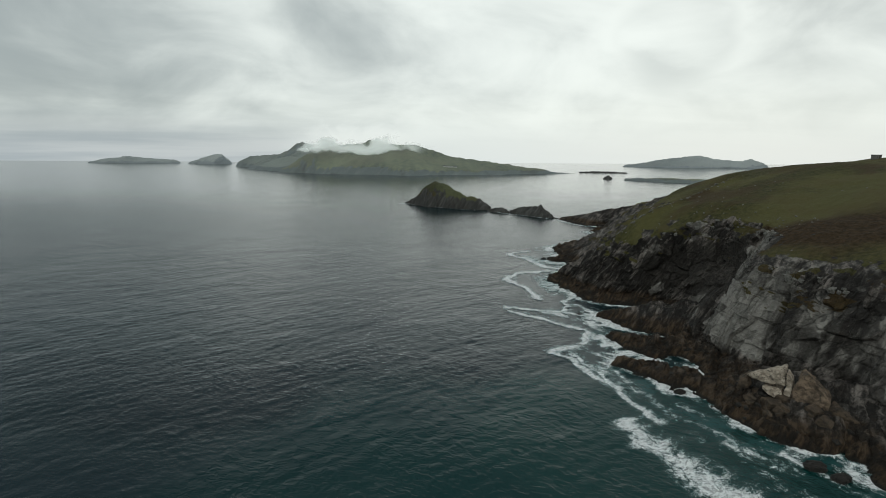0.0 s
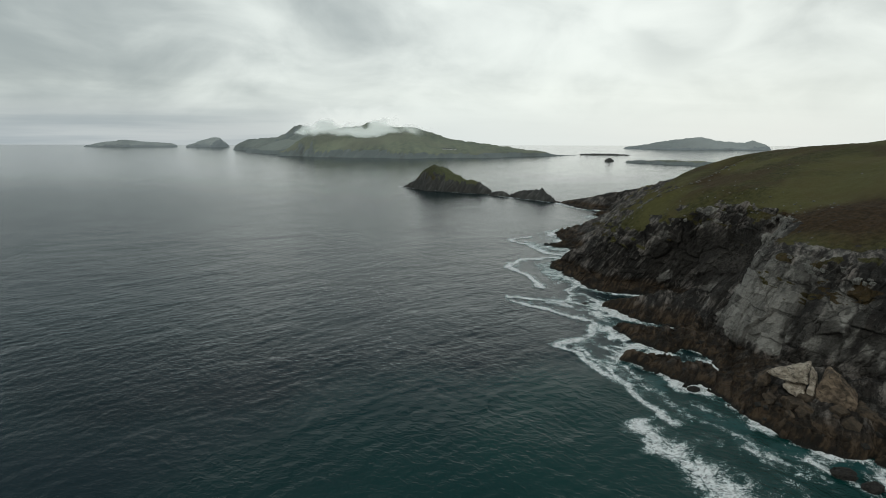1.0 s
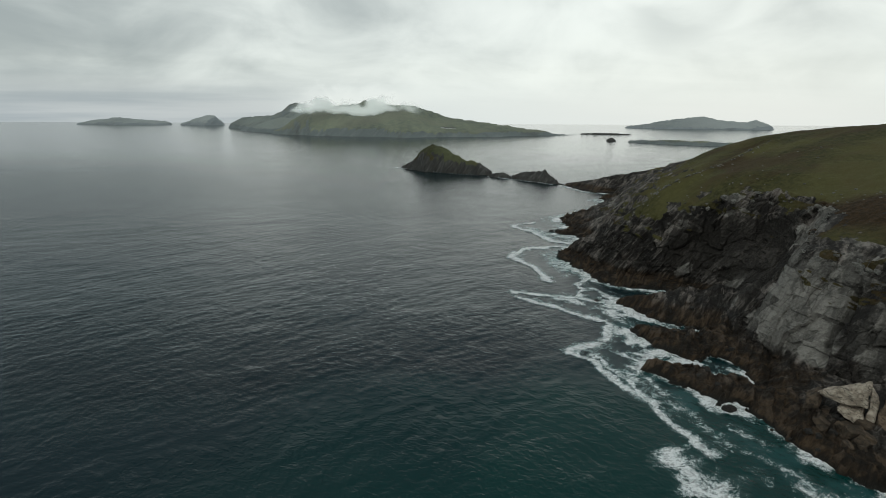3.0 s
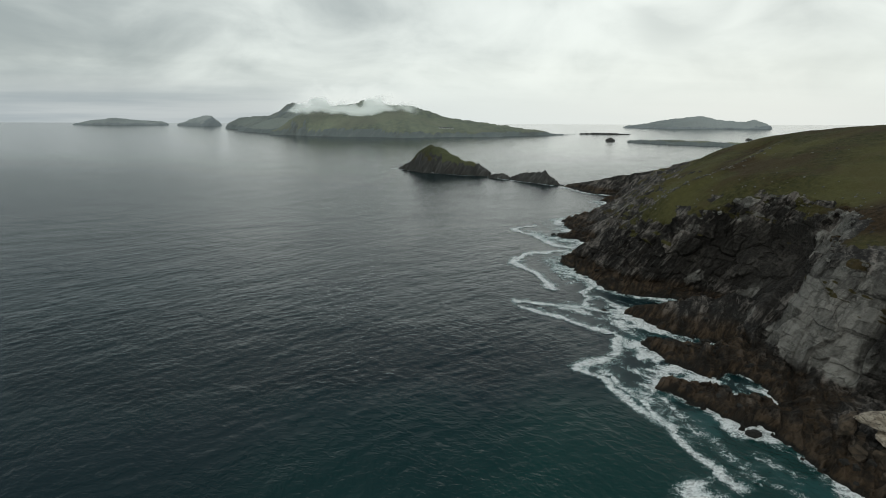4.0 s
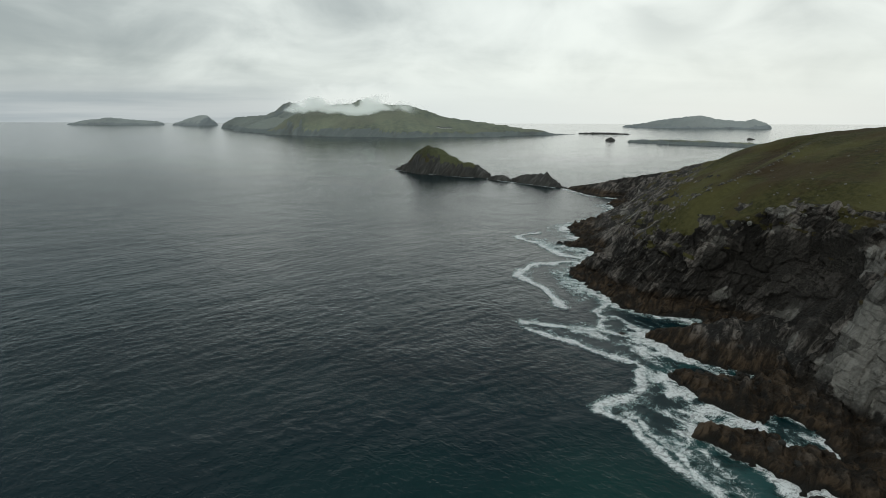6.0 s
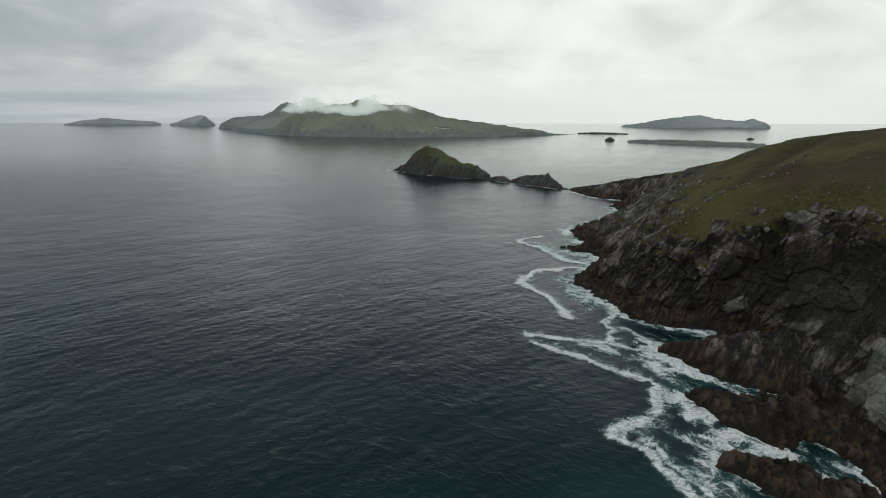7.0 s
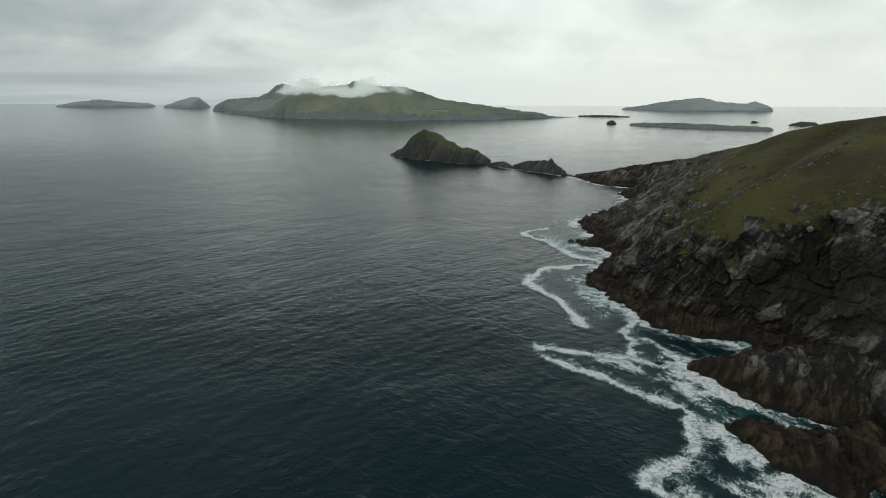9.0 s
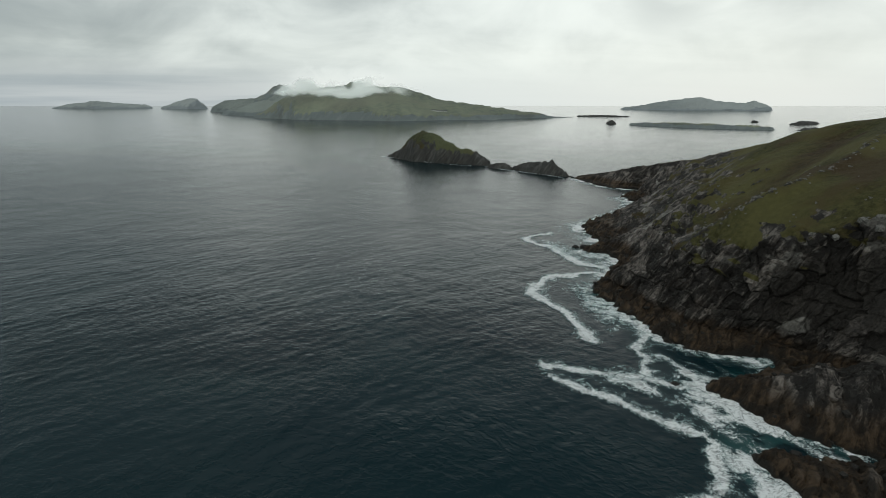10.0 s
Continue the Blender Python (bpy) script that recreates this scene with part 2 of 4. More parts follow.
    blackened = g.step(g.math("ADD", g.attr("blackened"), g.math("MULTIPLY", g.math("SUBTRACT", mass, 0.5), 1.6)), 0.25, 0.75)
    rock = g.mix(g.math("MULTIPLY", blackened, 0.8), rock, g.mix(g.step(grain, 0.35, 0.7), (0.014, 0.012, 0.010), (0.050, 0.044, 0.038)))
    if tide:
        z = g.add("ShaderNodeSeparateXYZ")
        g.link(where, z.inputs[0])
        level = g.math("ADD", z.outputs[2], g.math("MULTIPLY", g.math("SUBTRACT", blot, 0.5), 7.0))
        weed = g.mix(g.step(g.math("MULTIPLY_ADD", streak, 0.55, g.math("MULTIPLY_ADD", grain, 0.20, g.math("MULTIPLY", mass, 0.25))), 0.42, 0.60), (0.019, 0.013, 0.008), (0.088, 0.056, 0.032))
        weed = g.mix(g.math("MULTIPLY", g.step(g.math("MULTIPLY_ADD", streak, 0.5, g.math("MULTIPLY", mass, 0.5)), 0.50, 0.60), 0.6), weed, (0.105, 0.076, 0.054))
        weed = g.mix(g.math("MULTIPLY", g.step(stain, 0.50, 0.60), 0.75), weed, (0.010, 0.008, 0.006))
        rock = g.mix(g.step(level, 3.2, 6.8), weed, rock)
        rock = g.mix(g.math("MULTIPLY", crack, 0.8), rock, (0.010, 0.008, 0.007))
        rock = g.mix(g.step(level, 0.2, 1.6), (0.018, 0.016, 0.013), rock)
    patch = g.noise(g.mapped(where, (0.6, 1.0, 1.0), (0, 0, 25)), 0.045 / size, 6, 0.62, 0.6)
    sweep = g.noise(where, 0.014 / size, 4, 0.55, 0.5)
    tuft = g.noise(where, 0.55 / size, 7, 0.7)
    green = g.mix(g.step(tuft, 0.34, 0.68), grass_a, grass_b)
    green = g.mix(g.math("MULTIPLY", g.step(patch, 0.45, 0.60), 0.9), green, brown)
    green = g.mix(g.math("MULTIPLY", g.step(g.noise(where, 2.6 / size, 4, 0.7), 0.5, 0.75), 0.4), green, tuple(a * 0.45 for a in grass_a))
    green = g.mix(g.math("MULTIPLY", g.step(sweep, 0.45, 0.60), 0.6), green, tuple(1.35 * a for a in grass_b))
    green = g.mix(g.step(g.math("ADD", heath, g.math("MULTIPLY", g.math("SUBTRACT", patch, 0.5), 1.2)), 0.15, 1.0), green, g.mix(g.step(tuft, 0.35, 0.65), (0.028, 0.019, 0.009), (0.068, 0.041, 0.020)))
    edge = g.step(g.math("ADD", turf, g.math("MULTIPLY", g.math("SUBTRACT", grain, 0.5), 0.7)), 0.42, 0.60)
    g.link(g.mix(edge, rock, green), bsdf.inputs["Base Color"])
    g.link(g.step(edge, 0, 1, 0.72, 0.95), bsdf.inputs["Roughness"])
    bsdf.inputs["Specular IOR Level"].default_value = 0.25
    h = g.math("ADD", g.math("MULTIPLY_ADD", crack, -0.5, g.math("MULTIPLY", grain, 0.6)), g.math("ADD", g.math("MULTIPLY", streak, 0.7), g.math("MULTIPLY", speck, 0.25)))
    bump(g, bsdf, h, 0.9, relief * size)
    return m


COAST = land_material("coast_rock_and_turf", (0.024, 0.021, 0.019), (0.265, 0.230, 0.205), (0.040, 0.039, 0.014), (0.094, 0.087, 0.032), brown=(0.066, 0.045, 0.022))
ISLET = land_material("islet_rock_and_turf", (0.055, 0.054, 0.051), (0.115, 0.113, 0.104), (0.046, 0.053, 0.028), (0.086, 0.092, 0.048), 1.4, False, jointed=0.35, relief=0.35)
# island and headland base colours are lifted and greyed to stand for haze
HAZED_ISLAND = land_material("hazed_island_rock_and_turf", (0.200, 0.228, 0.228), (0.265, 0.290, 0.280), (0.155, 0.178, 0.158), (0.262, 0.282, 0.200), 9.0, False, (0.235, 0.240, 0.190), 0.0)
HAZED_HEADLAND = land_material("hazed_headland_rock_and_turf", (0.215, 0.245, 0.248), (0.26, 0.29, 0.29), (0.225, 0.255, 0.247), (0.275, 0.30, 0.275), 12.0, False, (0.23, 0.245, 0.225), 0.0)
# the far islands' blue-grey carries the haze of distance in the base colour
HAZED_FAR_ISLAND = land_material("hazed_far_island_rock", (0.305, 0.34, 0.355), (0.375, 0.41, 0.425), (0.315, 0.35, 0.35), (0.375, 0.40, 0.395), 20.0, False, (0.35, 0.37, 0.365), 0.0)


def boulder_material(name, a, b, scale=2.2):
    m, g, bsdf, where = material(name)
    info = g.add("ShaderNodeObjectInfo").outputs["Random"]
    grain = g.noise(where, scale, 8, 0.62)
    c = g.mix(g.step(grain, 0.34, 0.68), a, b)
    c = g.mix(g.math("MULTIPLY", info, 0.35), c, tuple(0.5 * (p + q) * 0.6 for p, q in zip(a, b)))
    n = g.noise(g.mapped(where, (0.5 * scale, 0.5 * scale, 1.1 * scale), (10, 30, 0)), 0.9, 3, 0.5, 0.5)
    seam = g.step(g.math("ABSOLUTE", g.math("SUBTRACT", n, 0.5)), 0.0, 0.02, 0.8, 0.0)
    c = g.mix(seam, c, (0.02, 0.017, 0.014))
    g.link(c, bsdf.inputs["Base Color"])
    bsdf.inputs["Roughness"].default_value = 0.85
    bump(g, bsdf, grain, 0.8, 0.5)
    return m


GREY_STONE = boulder_material("grey_field_stone", (0.09, 0.085, 0.075), (0.27, 0.26, 0.235))
DARK_STONE = boulder_material("dark_wet_stone", (0.010, 0.009, 0.008), (0.040, 0.034, 0.028))
BROWN_STONE = boulder_material("brown_sandstone", (0.030, 0.022, 0.015), (0.125, 0.088, 0.058), 0.6)
RUST_STONE = boulder_material("rust_brown_sandstone", (0.060, 0.042, 0.028), (0.27, 0.195, 0.135), 0.5)
TAN_STONE = boulder_material("tan_sandstone", (0.25, 0.198, 0.15), (0.62, 0.53, 0.43), 0.7)


def water_material():
    m, g, bsdf, where = material("sea_water")
    shallow, churn = g.attr("shallow"), g.attr("churn")
    drift = g.noise(where, 0.012, 4, 0.55, 0.5)
    deep = g.mix(g.step(drift, 0.35, 0.7), (0.0014, 0.0145, 0.0190), (0.0019, 0.0185, 0.0225))
    body = g.mix(shallow, deep, (0.0028, 0.043, 0.037))
    body = g.mix(g.math("MULTIPLY", churn, 0.7), body, (0.018, 0.080, 0.080))
    g.link(body, bsdf.inputs["Base Color"])
    bsdf.inputs["IOR"].default_value = 1.333
    apart = g.add("ShaderNodeSeparateXYZ")
    g.link(where, apart.inputs[0])
    chop = g.math("MULTIPLY", g.step(apart.outputs[1], 120.0, 420.0, 0.185, 0.215), g.step(apart.outputs[1], 550.0, 1250.0, 1.0, 0.42))
    g.link(chop, bsdf.inputs["Roughness"])      # a wind-roughened belt; the sea lies smoother farther out
    bsdf.inputs["Specular IOR Level"].default_value = 0.5

    def crest(scale_a, scale_b, angle, warp):
        n = g.noise(g.mapped(where, (scale_a, scale_b, 0.3), (0, 0, angle)), 1.0, 3, 0.55, warp)
        return n

    gust = g.step(g.noise(where, 0.02, 3, 0.5, 0.3), 0.3, 0.7, 0.5, 1.0)
    h = g.math("ADD", g.math("MULTIPLY", crest(0.14, 0.20, 128, 0.6), 0.26), g.math("MULTIPLY", crest(0.38, 0.48, 118, 0.5), 0.25))
    h = g.math("ADD", h, g.math("MULTIPLY", crest(0.80, 1.05, 150, 0.5), 0.13))
    h = g.math("ADD", h, g.math("MULTIPLY", crest(0.04, 0.065, 130, 0.8), 0.45))
    bump(g, bsdf, g.math("MULTIPLY", h, g.math("MULTIPLY", gust, g.step(apart.outputs[1], 700.0, 1500.0, 1.0, 0.6))), 1.0, 1.0)
    return m


def foam_material():
    m, g, bsdf, where = material("sea_foam")
    foam = g.attr("foam")
    swirl = g.noise(where, 0.14, 6, 0.62, 2.2)
    lace = g.noise(where, 0.75, 10, 0.78, 1.6)
    froth = g.noise(where, 2.6, 5, 0.7, 0.8)
    bend = g.add("ShaderNodeVectorMath", op="MULTIPLY_ADD")
    warp = g.add("ShaderNodeTexNoise", in_2=0.22, in_3=5.0)
    g.link(where, warp.inputs["Vector"])
    g.link(warp.outputs["Color"], bend.inputs[0])
    bend.inputs[1].default_value = (7, 7, 0)
    g.link(where, bend.inputs[2])

    def strands(scale, width, turn):
        n = g.noise(g.mapped(bend.outputs[0], (0.6, 1.25, 1.0), (0, 0, turn)), scale, 5, 0.6, 0.8)
        return g.step(g.math("ABSOLUTE", g.math("SUBTRACT", n, 0.5)), 0.0, width, 1.0, 0.0)

    rough = g.math("ADD", g.math("MULTIPLY", g.math("SUBTRACT", lace, 0.5), 1.9), g.math("MULTIPLY", g.math("SUBTRACT", froth, 0.5), 0.7))
    v = g.math("ADD", g.math("MULTIPLY", foam, 1.30), g.math("ADD", rough, g.math("MULTIPLY", g.math("SUBTRACT", swirl, 0.5), 1.9)))
    holes = g.step(g.noise(g.mapped(bend.outputs[0], (0.6, 1.3, 1.0), (0, 0, 28)), 1.1, 7, 0.7, 0.6), 0.46, 0.60)
    solid = g.math("MULTIPLY", g.step(v, 0.52, 1.05), g.math("MULTIPLY_ADD", g.math("MULTIPLY", holes, g.step(v, 1.15, 1.7, 1.0, 0.15)), -0.6, 1.0))
    thin = g.math("MULTIPLY", g.step(v, 0.25, 0.85), 0.14)
    threads = g.math("MULTIPLY", g.math("MAXIMUM", strands(0.26, 0.030, 28), g.math("MULTIPLY", strands(0.7, 0.035, 40), 0.8)), g.step(v, 0.15, 0.75))
    alpha = g.math("MAXIMUM", solid, g.math("MAXIMUM", thin, g.math("MULTIPLY", threads, g.step(lace, 0.36, 0.58, 0.15, 0.9))))
    alpha = g.math("MULTIPLY", alpha, g.step(foam, 0.02, 0.16))
    g.link(g.mix(g.step(v, 0.45, 1.15), (0.46, 0.62, 0.61), (0.94, 0.95, 0.95)), bsdf.inputs["Base Color"])
    g.link(alpha, bsdf.inputs["Alpha"])
    bsdf.inputs["Roughness"].default_value = 0.8
    bump(g, bsdf, lace, 0.5, 0.3)
    return m


def mist_material():
    m, g, bsdf, where = material("cloud_mist")
    tree = m.node_tree
    thick = g.attr("thick")
    wisp = g.noise(g.mapped(where, (1.0, 1.0, 1.5), (0, 25, 0)), 0.013, 3, 0.45, 0.4)
    broad = g.noise(where, 0.005, 2, 0.5, 0.3)
    a = g.math("MULTIPLY", g.step(g.math("ADD", g.math("MULTIPLY", thick, 1.1), g.math("ADD", g.math("MULTIPLY", g.math("SUBTRACT", wisp, 0.5), 1.3), g.math("MULTIPLY", g.math("SUBTRACT", broad, 0.5), 0.4))), 0.22, 1.05), g.step(thick, 0.0, 0.6))
    back = g.add("ShaderNodeBsdfTranslucent")
    back.inputs[0].default_value = (0.78, 0.80, 0.79, 1)
    front = g.add("ShaderNodeBsdfDiffuse")
    front.inputs[0].default_value = (0.78, 0.80, 0.79, 1)
    both = g.add("ShaderNodeAddShader")
    g.link(front.outputs[0], both.inputs[0])
    g.link(back.outputs[0], both.inputs[1])
    clear = g.add("ShaderNodeBsdfTransparent")
    mixed = g.add("ShaderNodeMixShader")
    g.link(a, mixed.inputs[0])
    g.link(clear.outputs[0], mixed.inputs[1])
    g.link(both.outputs[0], mixed.inputs[2])
    g.link(mixed.outputs[0], tree.nodes["Material Output"].inputs[0])
    return m


WATER, FOAM, MIST = water_material(), foam_material(), mist_material()

# ---------------------------------------------------------------- the coast
# Stations along the shore, from behind the camera to the tip of the headland:
# waterline, foot of the cliff, edge of the cliff, middle of the slope, crest of the hill.
WATERLINE = [(150, -160), (130, 20), (112, 95), (106, 122), (97, 135), (88.6, 150), (84, 162), (84, 175), (84, 188), (83, 203), (83, 219),
             (91, 234), (102, 248), (104, 261), (101, 269), (89.5, 277), (79, 287), (76, 307), (70, 331), (72, 341), (88, 362), (93, 378), (86, 396),
             (98, 405), (96, 447), (112, 466), (125, 481), (163, 521), (158, 549), (190, 577), (160, 606), (147, 657)]
FOOT = [(158, -155, 5), (140, 22, 5), (128, 100, 6), (128, 128, 6), (130, 150, 7), (124, 163, 7), (117, 174, 6), (112, 186, 4), (109, 197, 3),
        (108, 207, 4), (111, 224, 6), (121, 236, 7), (126, 250, 7), (121, 264, 5), (111, 275, 2), (103, 283, 3), (93, 291, 3), (85, 311, 3),
        (79, 333, 3), (84, 345, 3), (98, 363, 3), (102, 380, 2), (98, 399, 2), (110, 412, 3), (106, 447, 3), (122, 467, 3), (138, 487, 3),
        (172, 521, 3), (169, 551, 3), (195, 580, 2), (168, 612, 1.5), (149, 658, 0.8)]
EDGE = [(175, -150, 40), (160, 25, 38), (150, 105, 36), (147, 134, 35), (142, 158, 35), (136, 170, 35.5), (131, 182, 36), (127, 193, 36),
        (124, 204, 36.5), (128, 213, 39), (144, 227, 46), (147, 242, 47.5), (144, 258, 47), (138, 270, 45), (128, 277, 41), (118, 283, 34),
        (109, 296, 28), (101, 308, 25), (95, 326, 17), (104, 346, 17), (114, 365, 19), (118, 384, 18), (119, 402, 11), (128, 416, 11),
        (132, 446, 9.5), (147, 470, 12), (162, 496, 14), (187, 527, 14), (186, 558, 12), (203, 587, 9), (176, 620, 6), (151, 659.5, 1.5)]
SLOPE = [(230, -150, 58), (215, 25, 58), (200, 110, 58), (190, 140, 56), (185, 165, 56), (180, 182, 56), (176, 197, 55), (172, 208, 54),
         (168, 216, 53.5), (166, 224, 53), (166, 232, 53), (167, 246, 54), (164, 262, 55.5), (156, 276, 55), (150, 286, 54), (142, 293, 52),
         (136, 303, 50), (129, 312, 48), (127, 325, 41), (136, 342, 42), (146, 362, 42), (154, 384, 39.5), (152, 400, 36), (160, 418, 33),
         (175, 452, 31), (187, 478, 33), (195, 510, 34), (212, 540, 28), (208, 568, 22), (204, 598, 15), (181, 630, 9), (152, 660.5, 2)]
CREST = [(400, -150, 85), (380, 30, 86), (360, 120, 86), (350, 170, 86), (340, 215, 84), (330, 250, 82), (322, 275, 81), (315, 290, 80),
         (308, 302, 79), (303, 312, 81), (298, 320, 80.5), (290, 330, 79.5), (282, 340, 78.4), (275, 348, 77.2), (268, 356, 76.0), (262, 364, 74.8),
         (256, 374, 73.2), (250, 384, 72.0), (245, 394, 70.8), (240, 405, 68.8), (236, 418, 66.8), (232, 432, 62.8), (231, 446, 60.5), (232, 460, 55.5),
         (236, 480, 50), (242, 505, 46.5), (248, 530, 40), (250, 555, 35), (238, 582, 29), (214, 604, 21.5), (184, 634, 11), (153, 661.5, 2)]
RIM = [(106, 319), (110.5, 313.5), (116, 311.5), (122, 308.5), (131, 307.5), (145, 312), (165, 323), (196, 345)]   # the stony rim of the spur
# The outline of the wave-cut shelf, with its tongues, guts and the pool that the swell runs up into.
SHELF_FAR = [(103, 263), (97, 259.5), (90, 258.5), (80, 256), (76.5, 253), (80, 249.5), (83.5, 243), (86.5, 235), (88, 230.5), (93, 228.5), (98, 224),
             (104.5, 221.5), (100, 219.5), (92, 221.5), (85, 222.5), (80, 225.5), (75, 225), (73, 221), (76, 213), (77.5, 207), (81, 203.5), (84.5, 197.5)]
SHELF_NEAR = [(88, 197), (93.5, 201.5), (97.5, 198.5), (98, 191), (97.5, 185), (95.5, 178.5), (92.5, 182), (90.5, 186), (87, 187.5), (84, 190.5), (79, 193), (74, 195.5),
              (69, 195), (65.5, 191), (69, 186), (72.5, 181.5), (76.5, 177.5), (79.5, 174), (79, 169.5), (84, 172), (86.5, 167.5), (87.5, 160), (87.5, 154),
              (90.5, 147.5), (92, 141), (94.5, 136), (100, 131), (109, 129.5), (110, 124), (106, 117), (112, 95), (120, 60)]
SHELF = SHELF_FAR + SHELF_NEAR + [(160, 60), (160, 263)]
PALE_PATCHES = [(132.5, 273, 43, 4.0, 0.65), (114.5, 273, 10, 4.5, 0.85), (125, 249, 11, 6, 0.6), (120, 392, 17, 9, 0.5), (107, 297, 25, 5, 0.5), (128, 262, 17, 4, 0.4),
                (113, 228, 9, 4, 0.5), (109, 207, 11, 6, 0.6), (117, 207, 23, 7, 0.6), (138, 240, 44, 4, 0.5), (136, 232, 37, 7, 0.7), (130, 222, 36, 6, 0.5), (144, 232, 45, 4, 0.5), (97, 328, 16, 5, 0.45), (118, 284, 31, 4, 0.4)]   # place, radius, strength
S_CUTS = ((0, 2, 90), (2, 3, 60), (3, 20, 1050), (20, 27, 260), (27, 31, 130))


def build_coast():
    s = np.concatenate([np.linspace(a, b, n, endpoint=False) for a, b, n in S_CUTS] + [np.array([31.0])])
    # even out the columns inside the nearest stretch
    near = (s >= 3) & (s < 20)
    dense = np.linspace(3, 20, 4000)
    foot = spline(FOOT, dense)[:, :2] + spline(EDGE, dense)[:, :2]
    run = np.concatenate(([0], np.cumsum(np.hypot(*np.diff(foot, axis=0).T))))
    s[near] = np.interp(np.linspace(0, run[-1], near.sum(), endpoint=False), run, dense)
    w, b, t, m, c = (spline(k, s) for k in (WATERLINE, FOOT, EDGE, SLOPE, CREST))
    w = np.column_stack((w, np.zeros(len(s))))
    out = w[:, :2] - b[:, :2]
    out /= np.hypot(*out.T)[:, None] + 1e-6
    # behind the wide shelf the cliff goes straight down into it
    sunk = smooth(s, 2.2, 3.2) * smooth(s, 13.4, 12.4)
    w[:, :2] += (b[:, :2] + out * 2.0 - w[:, :2]) * sunk[:, None]
    w[:, 2] = -2.0 * sunk
    arc = np.concatenate(([0], np.cumsum(np.hypot(*np.diff(w[:, :2], axis=0).T))))
    jag = 3.0 * fbm(np.column_stack((arc / 11, arc * 0, arc * 0)), 3, 101) + 1.2 * fbm(np.column_stack((arc / 2.6, arc * 0, arc * 0)), 2, 103)
    w[:, :2] += out * (jag * smooth(s, 31, 29) * (1 - sunk))[:, None]
    f = c.copy()
    far = np.interp(s, (0, 8, 16, 24, 28, 31), (700, 420, 260, 160, 60, 4))
    f[:, 0] += far * 0.75
    f[:, 1] += far * 0.66
    f[:, 2] = np.interp(s, (0, 6, 12, 31), (60, 30, -8, -3))
    rows, zone = [], []

    def seg(lo, hi, n, ease, rise, base):
        for v in np.linspace(0, 1, n, endpoint=False):
            e = ease(v)
            p = lo + (hi - lo) * e
            p[:, 2] = lo[:, 2] + (hi[:, 2] - lo[:, 2]) * rise(v)
            rows.append(p)
            zone.append(base + v)

    deep = w.copy()
    deep[:, :2] += out * 9
    deep[:, 2] = -7
    seg(deep, w, 6, lambda v: v, lambda v: v, 0)
    seg(w, b, 62, lambda v: v, lambda v: 0.55 * float(smooth(v, 0.0, 0.16)) + 0.45 * float(smooth(v, 0.55, 1.0)), 1)
    seg(b, t, 128, lambda v: v ** 1.15, lambda v: v, 2)
    seg(t, m, 84, lambda v: v, lambda v: 1 - (1 - v) ** 1.35, 3)
    seg(m, c, 76, lambda v: v, lambda v: 1 - (1 - v) ** 1.7, 4)
    seg(c, f, 22, lambda v: v, lambda v: v ** 1.7, 5)
    p = np.array(rows)
    zone = np.array(zone)[:, None] * np.ones(len(s))
    ss = s[None, :] * np.ones(p.shape[:2])
    du, dv = np.gradient(p, axis=1), np.gradient(p, axis=0)
    n = np.cross(du, dv)
    n /= np.linalg.norm(n, axis=-1, keepdims=True) + 1e-9
    if n[200, :, 2].mean() < 0:
        n = -n
    small = np.clip(smooth(ss, 31.0, 29.3), 0.15, 1)
    far_rock = 0.8 * smooth(ss, 18, 21) + 0.8 * smooth(ss, 23, 26)
    rock = smooth(zone, 1.86, 2.1) * (1 - smooth(zone + 0.12 * fbm(p / 8, 3, 3) - far_rock, 2.95, 3.25))
    rocky = smooth(ss, 17, 20) + 0.7 * smooth(ss, 20, 22) + 0.9 * smooth(ss, 23, 26)
    turf = smooth(zone - 3.0 - rocky * 0.44 - 0.20 * smooth(ss, 10.2, 9.2) - 0.22 * smooth(ss, 14.3, 15.6) + 0.26 * fbm(p / 11, 4, 5) + 0.10 * fbm(p / 2.2, 3, 6), -0.10, 0.16)
    turf = np.maximum(turf, 0.62 * smooth(fbm(p / np.array((9, 9, 3.0)), 4, 31) - (3.0 - zone) * 1.3, 0.25, 0.5) * (zone > 2.2))
    bald = smooth(fbm(p / 5, 4, 33) , 0.5, 0.8) * np.clip(rocky, 0, 1) * (1 - smooth(zone, 4.0, 4.6))
    turf = turf * (1 - bald) * (1 - 0.9 * smooth(ss, 26.5, 28.5) * (zone < 4.9))
    pale = smooth(ss, 2.6, 3.4) * (1 - smooth(ss - 1.3 * smooth(zone, 2.45, 2.95), 8.9, 9.4)) * smooth(zone + 0.10 * fbm(p / 6, 3, 47), 2.0, 2.16)
    pale = pale * (0.52 + 0.48 * smooth(ss + 0.25 * fbm(p / 9, 3, 59), 6.3, 6.7)) * (1 - 0.65 * smooth(zone + 0.1 * fbm(p / 5, 3, 63), 2.80, 2.98))
    pale = pale + 0.62 * smooth(fbm(p / np.array((7, 7, 4.0)), 3, 41), 0.25, 0.6) * smooth(zone, 2.55, 2.9) * (1 - smooth(zone, 3.1, 3.3))
    # far cliff rock paled a little to stand for haze
    pale = pale + 0.18 * smooth(ss, 19, 22) * smooth(zone, 2.1, 2.5)
    for px, py, pz, radius, strength in PALE_PATCHES:
        away = np.sqrt((p[..., 0] - px) ** 2 + (p[..., 1] - py) ** 2 + (p[..., 2] - pz) ** 2) + 0.5 * radius * fbm(p / 4, 3, 66)
        pale = pale + strength * smooth(away, 1.25 * radius, 0.6 * radius)
